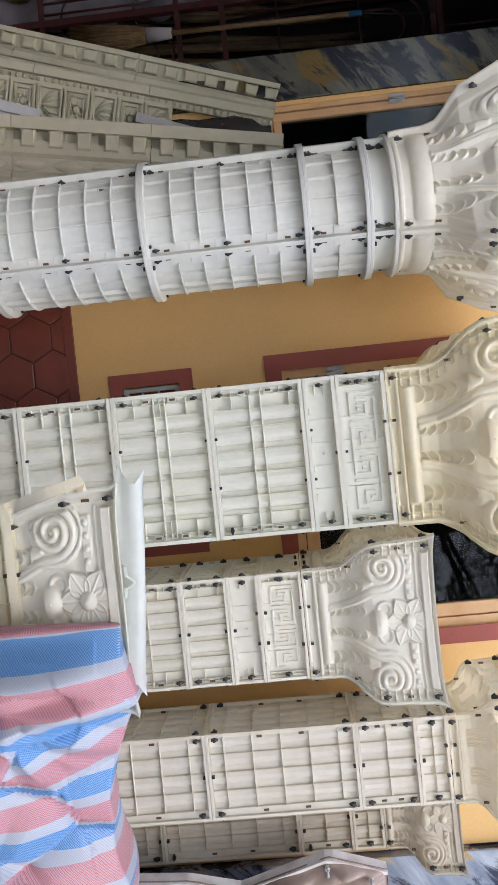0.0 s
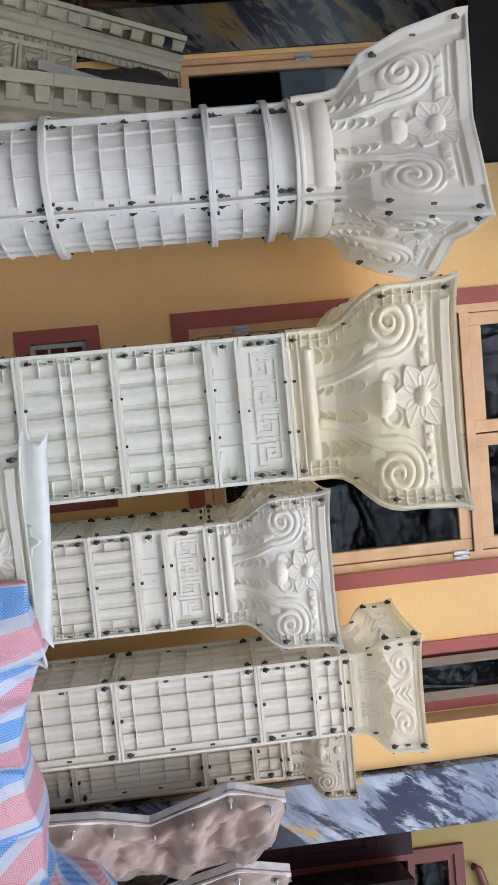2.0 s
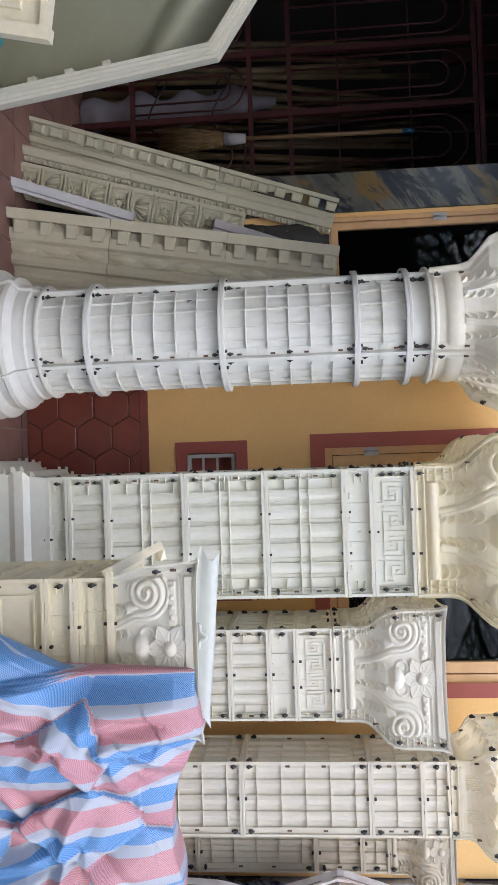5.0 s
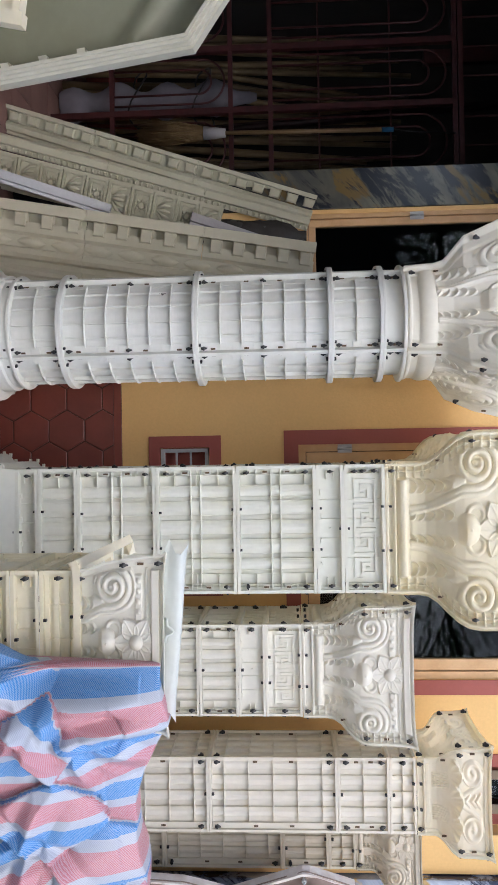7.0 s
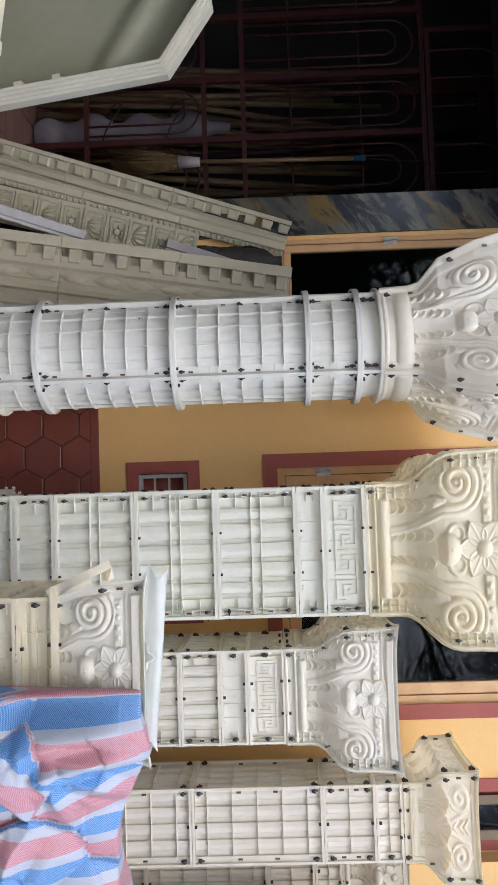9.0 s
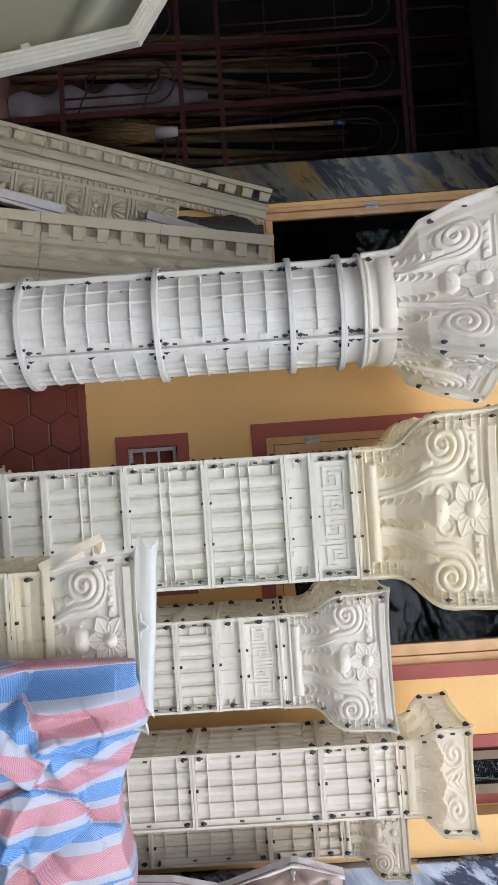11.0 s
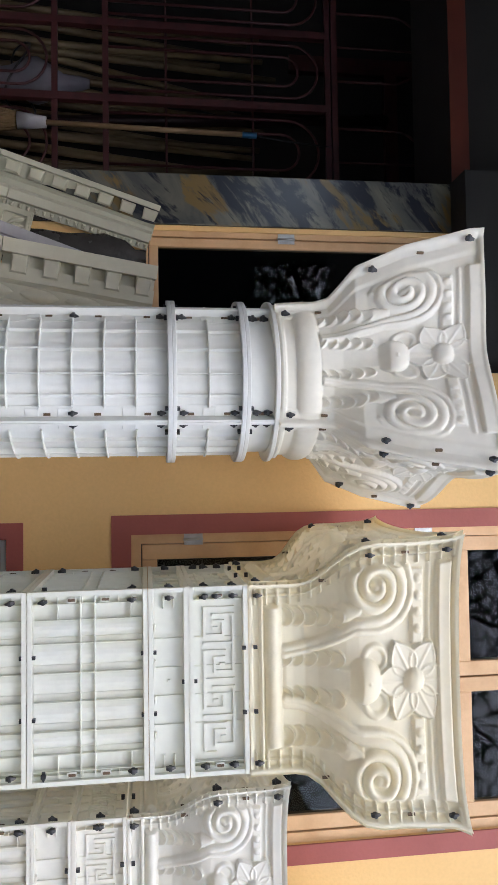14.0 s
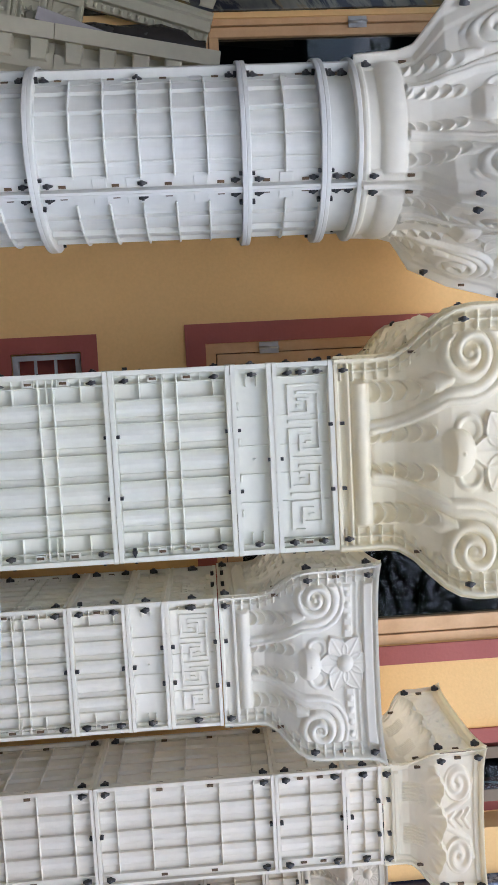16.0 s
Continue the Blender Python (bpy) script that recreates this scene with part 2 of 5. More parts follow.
def glass_material():
    m = bpy.data.materials.new("window glass")
    m.use_nodes = True
    b = m.node_tree.nodes["Principled BSDF"]
    b.inputs["Base Color"].default_value = (0.25, 0.28, 0.30, 1)
    b.inputs["Roughness"].default_value = 0.02
    b.inputs["Transmission Weight"].default_value = 1.0
    b.inputs["IOR"].default_value = 1.33
    return m


M_GLASS = glass_material()


# ---- mesh helpers ----
class Build:
    """Collects boxes, grids, tubes and lathes into one mesh."""

    def __init__(self):
        self.v, self.f, self.smooth, self.uv = [], [], [], None

    def face(self, pts, smooth=False):
        n = len(self.v)
        self.v += [tuple(p) for p in pts]
        self.f.append(tuple(range(n, n + len(pts))))
        self.smooth.append(smooth)

    def box(self, x0, x1, y0, y1, z0, z1, m=None):
        n = len(self.v)
        pts = [(x, y, z) for z in (z0, z1) for y in (y0, y1) for x in (x0, x1)]
        self.v += [tuple(m @ Vector(p)) for p in pts] if m else pts
        for q in ((0, 2, 3, 1), (4, 5, 7, 6), (0, 1, 5, 4), (2, 6, 7, 3), (0, 4, 6, 2), (1, 3, 7, 5)):
            self.f.append(tuple(n + i for i in q))
            self.smooth.append(False)
        return self

    def grid(self, pts, smooth=True, flip=False):
        """pts: rows of points."""
        n, rows, cols = len(self.v), len(pts), len(pts[0])
        for r in pts:
            self.v += [tuple(map(float, p)) for p in r]
        for i in range(rows - 1):
            for j in range(cols - 1):
                a = n + i * cols + j
                q = (a, a + 1, a + cols + 1, a + cols)
                self.f.append(q[::-1] if flip else q)
                self.smooth.append(smooth)
        return self

    def tube(self, path, r, sides=8, closed=False):
        path = [Vector(p) for p in path]
        rings, n = [], len(path)
        for i, p in enumerate(path):
            a, b = path[(i - 1) % n if closed else max(i - 1, 0)], path[(i + 1) % n if closed else min(i + 1, n - 1)]
            d = (b - a).normalized()
            s = d.cross(Vector((0.31, 0.2, 0.93)) if abs(d.z) < 0.9 else Vector((0.95, 0.3, 0.0))).normalized()
            t = d.cross(s)
            rad = r[i] if isinstance(r, (list, tuple)) else r
            rings.append([p + rad * (s * math.cos(k * math.tau / sides) + t * math.sin(k * math.tau / sides)) for k in range(sides)])
        base = len(self.v)
        for g in rings:
            self.v += [tuple(p) for p in g]
        for i in range(n if closed else n - 1):
            for k in range(sides):
                a, b = base + i * sides, base + ((i + 1) % n) * sides
                self.f.append((a + k, a + (k + 1) % sides, b + (k + 1) % sides, b + k))
                self.smooth.append(True)
        if not closed:
            for e, o in ((0, -1), (n - 1, 1)):
                ring = [base + e * sides + k for k in range(sides)]
                self.f.append(tuple(ring[::o]))
                self.smooth.append(False)
        return self

    def lathe(self, profile, a0=0.0, a1=math.tau, steps=48):
        """profile: (radius, z) from below upwards, turned about z."""
        return self.grid([[(r * math.sin(a0 + (a1 - a0) * k / steps), -r * math.cos(a0 + (a1 - a0) * k / steps), z) for k in range(steps + 1)] for r, z in profile])

    def mesh(self, name, mat):
        me = bpy.data.meshes.new(name)
        me.from_pydata(self.v, [], self.f)
        me.polygons.foreach_set("use_smooth", self.smooth)
        me.materials.append(mat)
        if self.uv is not None:
            layer = me.uv_layers.new(name="UVMap")
            idx = np.empty(len(me.loops), dtype=np.int32)
            me.loops.foreach_get("vertex_index", idx)
            layer.data.foreach_set("uv", np.asarray(self.uv, dtype=np.float32)[idx].ravel())
        me.validate()
        return me


def part(name, what, mat, parent, label="", m=None):
    """One mesh object under a thing or under a part; what: a Build or a mesh."""
    me = what if isinstance(what, bpy.types.Mesh) else what.mesh(name, mat)
    ob = new(name, me)
    ob.parent = parent
    if m is not None:
        ob.matrix_local = m
    if label:
        ob["label"] = label
    return ob


def thing(name, label, category, m=None, group=""):
    ob = new(name)
    ob.empty_display_size = 0.1
    if m is not None:
        ob.matrix_world = m
    return tagged(ob, label, category, group)


def structure(name, what, mat, label, category):
    return tagged(new(name, what.mesh(name, mat)), label, category, kind="structure")


def smooth01(x):
    x = min(1.0, max(0.0, x))
    return x * x * (3 - 2 * x)


def bevel(ob, width=0.004, segments=2):
    b = ob.modifiers.new("bevel", 'BEVEL')
    b.width, b.segments, b.limit_method = width, segments, 'ANGLE'
    return ob


# ---- setting ----
WALL = 3.27     # face of the house wall
LEFT = 3.49     # face of the set-back wall with the far window


def wall_sheet(x0, x1, z0, z1, y0, y1, holes):
    """A wall between y0 (face) and y1 with openings (x0, x1, z0, z1) that go through it."""
    xs = sorted({x0, x1, *[h[0] for h in holes], *[h[1] for h in holes]})
    zs = sorted({z0, z1, *[h[2] for h in holes], *[h[3] for h in holes]})

    def solid(i, j):
        if i < 0 or j < 0 or i >= len(xs) - 1 or j >= len(zs) - 1:
            return False
        x, z = (xs[i] + xs[i + 1]) / 2, (zs[j] + zs[j + 1]) / 2
        return not any(a < x < b and c < z < d for a, b, c, d in holes)

    b = Build()
    for i in range(len(xs) - 1):
        for j in range(len(zs) - 1):
            if not solid(i, j):
                continue
            a, c, d, e = xs[i], xs[i + 1], zs[j], zs[j + 1]
            b.face([(a, y0, d), (c, y0, d), (c, y0, e), (a, y0, e)])
            b.face([(c, y1, d), (a, y1, d), (a, y1, e), (c, y1, e)])
            if not solid(i - 1, j):
                b.face([(a, y1, d), (a, y0, d), (a, y0, e), (a, y1, e)])
            if not solid(i + 1, j):
                b.face([(c, y0, d), (c, y1, d), (c, y1, e), (c, y0, e)])
            if not solid(i, j - 1):
                b.face([(a, y1, d), (c, y1, d), (c, y0, d), (a, y0, d)])
            if not solid(i, j + 1):
                b.face([(a, y0, e), (c, y0, e), (c, y1, e), (a, y1, e)])
    return b


def border(b, x0, x1, z0, z1, w, y0, y1, sides="lrbt"):
    """A flat frame of width w inside the rectangle, from y0 to y1."""
    if "l" in sides:
        b.box(x0, x0 + w, y0, y1, z0, z1)
    if "r" in sides:
        b.box(x1 - w, x1, y0, y1, z0, z1)
    if "b" in sides:
        b.box(x0 + w, x1 - w, y0, y1, z0, z0 + w)
    if "t" in sides:
        b.box(x0 + w, x1 - w, y0, y1, z1 - w, z1)
    return b


ground = Build()
ground.face([(-150, -150, FLOOR - 0.03), (150, -150, FLOOR - 0.03), (150, 150, FLOOR - 0.03), (-150, 150, FLOOR - 0.03)])
structure("ground", ground, M_GROUND, "dusty grey concrete yard running out to the horizon", "ground")
fl = Build()
fl.box(-4.2, 2.6, 0.6, 5.4, FLOOR - 0.028, FLOOR - 0.006)
floor = structure("floor", fl, M_JOINT, "dull red-brown tiled floor with pale joints, dusty", "floor")

WIN = (-0.31, 0.825, 1.45, 3.05)
VENT = (-0.305, 0.36, 0.77, 1.015)
SMALL = (1.275, 1.49, 2.06, 2.98)
wall = wall_sheet(-0.9, 1.745, FLOOR, 3.5, WALL, WALL + 0.22, [WIN, VENT, (1.13, 1.56, 1.9, 3.2)])
structure("wall_north", wall, M_WALL, "ochre painted house wall with a window and a low vent", "wall")
niche = wall_sheet(1.13, 1.56, 1.9, 3.2, WALL + 0.10, WALL + 0.2, [SMALL])
structure("wall_niche", niche, M_WALL, "ochre painted recess round the small window", "wall")
wl = wall_sheet(-1.52, -0.9, FLOOR, 3.5, LEFT, LEFT + 0.2, [(-1.50, -0.96, 1.50, 3.0)])
structure("wall_set_back", wl, M_WALL, "ochre painted wall set back behind the round column", "wall")

# red painted bands round the openings
bands = Build()
border(bands, -0.38, 0.895, 1.38, 3.12, 0.07, WALL - 0.008, WALL)
border(bands, -0.362, 0.417, 0.72, 1.074, 0.057, WALL - 0.008, WALL)
border(bands, 1.215, 1.55, 2.0, 3.04, 0.06, WALL + 0.092, WALL + 0.10)
structure("trim", bands, M_RED, "oxide red painted bands round the window openings", "trim")


def window(name, x0, x1, z0, z1, y, mullions, transom, label, rail=0.05, hinges=(), fw=0.035):
    """Wooden casement window: frame, leaves with rails, panes and hinges."""
    w = tagged(new(name), label, "window", kind="structure")
    part("frame", border(Build(), x0, x1, z0, z1, fw, y, y + 0.07), M_WOOD, w)
    xs = [x0 + fw, *mullions, x1 - fw]
    if transom:
        part("transom", Build().box(x0 + fw, x1 - fw, y - 0.004, y + 0.07, transom - 0.02, transom + 0.02), M_WOOD, w)
    rows = [(z0 + fw, transom - 0.02), (transom + 0.02, z1 - fw)] if transom else [(z0 + fw, z1 - fw)]
    for za, zb in rows:
        for xa, xb in zip(xs, xs[1:]):
            leaf = bevel(part("sash", border(Build(), xa + 0.003, xb - 0.003, za + 0.003, zb - 0.003, rail, y + 0.008, y + 0.05), M_WOOD, w), 0.003)
            pane = part("pane", Build().box(xa + rail, xb - rail, y + 0.024, y + 0.029, za + rail, zb - rail), M_GLASS, leaf, "dark glass pane")
            pane.visible_shadow = False
    for hx, hz in hinges:
        h = Build()
        h.box(hx - 0.02, hx + 0.02, y - 0.004, y - 0.0005, hz - 0.034, hz + 0.034)
        h.tube([(hx, y - 0.006, hz - 0.036), (hx, y - 0.006, hz + 0.036)], 0.005)
        for dz in (-0.022, 0.0, 0.022):
            for dx in (-0.013, 0.013):
                h.tube([(hx + dx, y - 0.0065, hz + dz), (hx + dx, y - 0.003, hz + dz)], 0.003, 6)
        part("hinge", h, M_STEEL, w, "steel butt hinge")
    return w


window("window_1", *WIN, WALL + 0.015, [0.262], 2.652, "pale wooden casement window with dark panes and steel hinges", 0.055,
       [(-0.288, 1.674), (0.802, 2.57), (-0.288, 2.55), (0.802, 1.674)])
window("window_2", -1.50, -0.96, 1.50, 3.0, LEFT + 0.01, [], None, "pale wooden window with a dark pane, behind leaning cornices", 0.036,
       [(-1.478, 2.08)], 0.022)

# small window with its sash open outwards
sw = tagged(new("window_3"), "small wooden window with its sash open outwards on a stay", "window", kind="structure")
part("frame", border(Build(), SMALL[0], SMALL[1], SMALL[2], SMALL[3], 0.03, WALL + 0.11, WALL + 0.17), M_REDWOOD, sw)
sash = part("sash", border(Build(), 0, 0.19, 0, 0.85, 0.04, -0.015, 0.015), M_SASH, sw, m=pose(1.295, WALL + 0.10, 2.095, 0, 0, -22))
p = part("pane", Build().box(0.04, 0.15, -0.003, 0.003, 0.04, 0.81), M_GLASS, sash, "dark glass pane")
p.visible_shadow = False
part("stay", Build().tube([(1.40, WALL + 0.06, 2.30), (1.485, WALL + 0.13, 2.75)], 0.004), M_STEEL, sw, "thin steel stay")

# vent with a steel grille
part_back = structure("wall_vent_back", Build().box(-0.305, 0.36, WALL + 0.10, WALL + 0.12, 0.77, 1.015), M_RED, "red painted board behind the vent grille", "board")
vent = tagged(new("window_4"), "low vent opening with a grey steel grille", "vent", kind="structure")
part("frame", border(Build(), -0.30, 0.355, 0.775, 1.01, 0.018, WALL + 0.02, WALL + 0.045), M_GREYPAINT, vent)
for k in range(5):
    x = -0.19 + k * 0.11
    part("bar", Build().box(x - 0.005, x + 0.005, WALL + 0.024, WALL + 0.036, 0.793, 0.992), M_GREYPAINT, vent)
for z in (0.85, 0.92):
    part("bar", Build().box(-0.282, 0.337, WALL + 0.037, WALL + 0.044, z - 0.005, z + 0.005), M_GREYPAINT, vent)

# rooms behind the windows, their shade put into the wall colour
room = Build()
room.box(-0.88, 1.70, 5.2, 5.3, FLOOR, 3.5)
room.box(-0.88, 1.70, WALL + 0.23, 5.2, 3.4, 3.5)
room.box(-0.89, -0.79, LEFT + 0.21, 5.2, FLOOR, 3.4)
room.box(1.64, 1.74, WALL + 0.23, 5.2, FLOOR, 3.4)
structure("wall_inner_room", room, M_DARK, "plastered room behind the windows, coloured near black for shade", "wall")

# marble-clad wall ends
mb = Build()
mb.box(1.75, 2.035, WALL - 0.045, WALL + 0.30, FLOOR, 3.5)
bevel(structure("pillar_right", mb, M_MARBLE, "polished blue-grey marble clad pillar, navy and white patches", "pillar"), 0.003)
mb = Build()
mb.box(-1.728, -1.522, LEFT - 0.01, LEFT + 0.22, FLOOR, 3.5)
bevel(structure("pillar_left", mb, M_MARBLE2, "polished marble clad wall end, olive and ochre streaks, darkened for shade", "pillar"), 0.003)

# unseen slab added to block skylight, and the passage on the far side
shade_slab = Build()
shade_slab.box(-5.0, -1.7, -1.4, 6.0, 3.5, 3.62)
shade_slab.box(-1.7, -0.5, 2.15, 6.0, 3.5, 3.62)
shade_slab.box(-0.5, 2.3, 3.1, 6.0, 3.5, 3.62)
structure("ceiling", shade_slab, M_PLASTER, "unseen grey plaster slab, added to shade the passage and capitals", "ceiling")
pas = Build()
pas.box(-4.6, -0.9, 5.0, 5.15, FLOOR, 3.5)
# unseen wall behind the camera, added so the left window mirrors something dark
structure("wall_unseen_yard", Build().box(-9.0, 0.5, -5.2, -5.0, FLOOR - 0.03, 3.2), M_DARK, "unseen dark wall, added to darken the window reflections", "wall")
# side wall out of view, coloured dark and run forward to dim the glass
structure("wall_passage_side", Build().box(-4.75, -4.6, -3.0, 5.15, FLOOR, 3.5), M_DARK, "unseen side wall of the passage, added dark to darken reflections", "wall")
# end wall coloured near black in place of the passage's shade
structure("wall_passage", pas, M_DARK, "plastered end wall of the passage, coloured near black for shade", "wall")
# both beams carry their shade in the colour
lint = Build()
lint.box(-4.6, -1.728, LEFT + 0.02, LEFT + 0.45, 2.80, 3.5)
structure("beam", lint, M_SOFFIT, "plastered beam over the passage, coloured dark for shade", "beam")
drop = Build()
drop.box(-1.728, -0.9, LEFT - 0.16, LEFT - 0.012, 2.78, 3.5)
structure("beam_window", drop, M_SOFFIT, "plastered beam over the set-back window, coloured dark for shade", "beam")
band = Build()
band.box(-4.6, -1.728, LEFT + 0.012, LEFT + 0.0185, 2.80, 2.88)
structure("trim_beam", band, M_REDWOOD, "dark red painted band along the beam's lower edge", "trim")
dado = Build()
dado.box(-4.6, -1.75, 4.985, 4.997, FLOOR, 0.35)
structure("baseboard", dado, M_RED, "oxide red painted base of the passage wall", "baseboard")
trim2 = Build()
trim2.box(-3.1, -3.0, 4.95, 4.998, 2.4, 3.5)
trim2.box(-3.0, -1.9, 4.95, 4.998, 3.0, 3.08)
structure("trim_passage", trim2, M_BED, "red-brown wooden frame high in the passage", "trim")

# second house across the side yard
FAR = 5.5
hs = thing("house", "mustard painted house wall with a dark open doorway across the yard", "house")
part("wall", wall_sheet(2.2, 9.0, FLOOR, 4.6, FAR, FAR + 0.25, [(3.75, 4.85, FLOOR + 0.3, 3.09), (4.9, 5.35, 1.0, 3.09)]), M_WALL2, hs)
# inner walls coloured near black so the doorway reads as shaded
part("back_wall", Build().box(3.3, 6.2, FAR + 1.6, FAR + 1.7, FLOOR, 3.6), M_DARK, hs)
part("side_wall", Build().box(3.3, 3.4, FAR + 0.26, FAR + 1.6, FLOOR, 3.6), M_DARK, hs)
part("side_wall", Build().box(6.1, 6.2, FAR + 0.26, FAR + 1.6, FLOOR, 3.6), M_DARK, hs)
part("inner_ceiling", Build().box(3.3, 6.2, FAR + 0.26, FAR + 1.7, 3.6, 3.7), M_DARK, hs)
part("door_frame", border(Build(), 3.68, 4.93, FLOOR + 0.02, 3.16, 0.075, FAR - 0.03, FAR + 0.12, "lrt"), M_REDWOOD, hs)
fan = part("fanlight", border(Build(), 3.76, 4.85, 2.72, 3.085, 0.05, FAR - 0.01, FAR + 0.06), M_REDWOOD, hs)
for k in range(3):
    fan_p = part("pane", Build().box(3.81 + k * 0.35, 4.10 + k * 0.35, FAR + 0.02, FAR + 0.026, 2.77, 3.035), M_GLASS, fan, "dark glass pane")
    fan_p.visible_shadow = False
    if k:
        part("glazing_bar", Build().box(3.765 + k * 0.35, 3.805 + k * 0.35, FAR - 0.008, FAR + 0.05, 2.77, 3.035), M_REDWOOD, fan)


def panelled_leaf(name, w, h, mat):
    b = Build()
    b.box(0, w, -0.018, 0.018, 0, h)
    for z0, z1 in ((0.12, 0.75), (0.87, 1.55), (1.67, h - 0.34)):
        border(b, 0.09, w - 0.09, z0, z1, 0.02, -0.03, -0.018)
        b.box(0.13, w - 0.13, -0.026, -0.018, z0 + 0.04, z1 - 0.04)
    b.box(0.12, w - 0.12, -0.028, -0.018, h - 0.27, h - 0.10)
    return b


part("door", panelled_leaf("door", 0.34, 2.45, M_BROWN), M_BROWN, hs, "dark brown panelled door leaf, open against the wall", pose(3.34, FAR - 0.05, FLOOR + 0.32))
part("door", panelled_leaf("door", 0.5, 2.35, M_BROWN), M_BROWN, hs, "dark brown panelled door leaf, swung outwards", pose(3.78, FAR - 0.03, FLOOR + 0.32, 0, 0, -112))
part("pipe", Build().tube([(3.87, FAR - 0.04, 3.22), (3.90, FAR - 0.04, 3.27), (4.6, FAR - 0.04, 3.46), (6.5, FAR - 0.04, 3.9)], 0.028, 10), M_REDWOOD, hs, "red-brown sloping pipe")


# ---- column moulds ----
def clip_mesh():
    """A black nylon wedge clip: a square head, a flared collar and a tapering blade, lying along z."""
    b = Build()
    for z0, z1, w0, w1, d0, d1 in ((-0.013, -0.004, 0.0050, 0.0062, 0.008, 0.011), (-0.004, 0.004, 0.0085, 0.0080, 0.013, 0.013), (0.004, 0.017, 0.0062, 0.0022, 0.010, 0.004)):
        lo = [(-w0, 0.004, z0), (-w0, -d0, z0), (w0 * 0.8, -d0, z0), (w0, 0.004, z0)]
        hi = [(-w1, 0.004, z1), (-w1, -d1, z1), (w1 * 0.8, -d1, z1), (w1, 0.004, z1)]
        for k in range(4):
            b.face([lo[k], hi[k], hi[(k + 1) % 4], lo[(k + 1) % 4]])
        b.face(lo)
        b.face(hi[::-1])
    b.v = [(x * 0.82, y * 0.9, z * 0.82) for x, y, z in b.v]
    return b.mesh("clip", M_BLACK)


def pin_mesh():
    b = Build()
    b.box(-0.0042, 0.0042, -0.009, 0.004, -0.020, -0.010)
    b.box(-0.0042, 0.0042, -0.009, 0.004, 0.010, 0.020)
    return b.mesh("pin", M_BLACK)


CLIP, PIN = clip_mesh(), pin_mesh()
SLOT = Build().box(-0.0035, 0.0035, -0.002, 0.004, -0.009, 0.009).mesh("slot", M_SLOT)
DEPTH = 0.024   # height of the flanges over the plate


def moulded(x0, x1, z0, z1, features, base, place, draft=0.0012, more_x=(), steps=()):
    """One moulded sheet: base(x, z) raised by rectangular features (x0, x1, z0, z1, height) with drafted
    sides; place(x, z, height) gives the point in space."""
    def lines(lo, hi, pairs, more):
        q = {round(lo, 5), round(hi, 5), *[round(m, 5) for m in more]}
        for a, c in pairs:
            q.update(round(min(hi, max(lo, v)), 5) for v in (a, a + draft, c - draft, c))
        q = sorted(q)
        return np.array([v for v, nxt in zip(q, q[1:] + [9.0]) if nxt - v > 0.0002])
    xs = lines(x0, x1, [(f[0], f[1]) for f in features], more_x)
    zs = lines(z0, z1, [(f[2], f[3]) for f in features], steps)
    X, Z = np.meshgrid(xs, zs)
    H = base(X, Z)
    e = 0.0003
    for a, c, d, g, top in features:
        ix0, ix1 = (a - e if a <= x0 + e else a + draft - e), (c + e if c >= x1 - e else c - draft + e)
        iz0, iz1 = (d - e if d <= z0 + e else d + draft - e), (g + e if g >= z1 - e else g - draft + e)
        H = np.where((X >= ix0) & (X <= ix1) & (Z >= iz0) & (Z <= iz1), np.maximum(H, top), H)
    b = Build()
    b.grid([[place(X[i, j], Z[i, j], H[i, j]) for j in range(len(xs))] for i in range(len(zs))], smooth=False)
    return b


def meander(x0, x1, z0, z1, top, t=0.0085):
    """Ridges of a running key pattern: hooked lines that reach into one another."""
    n = 4
    w, h = (x1 - x0) / n, z1 - z0
    out = []
    for k in range(n):
        flip = k % 2
        lines = (((0.02, 0.90), (0.02, 0.10), (0.80, 0.10), (0.80, 0.62), (0.42, 0.62), (0.42, 0.36)),
                 ((0.24, 0.34), (0.24, 0.90), (1.02, 0.90), (1.02, 0.62)), ((0.60, 0.36), (0.60, 0.44)))
        for pts in lines:
            for (a, c), (d, g) in zip(pts, pts[1:]):
                if flip:
                    c, g = 1 - c, 1 - g
                xa, xb = sorted((x0 + (k + a) * w, x0 + (k + d) * w))
                za, zb = sorted((z0 + c * h, z0 + g * h))
                out.append((max(x0, xa - t / 2), min(x1, xb + t / 2), za - t / 2, zb + t / 2, top))
    return out


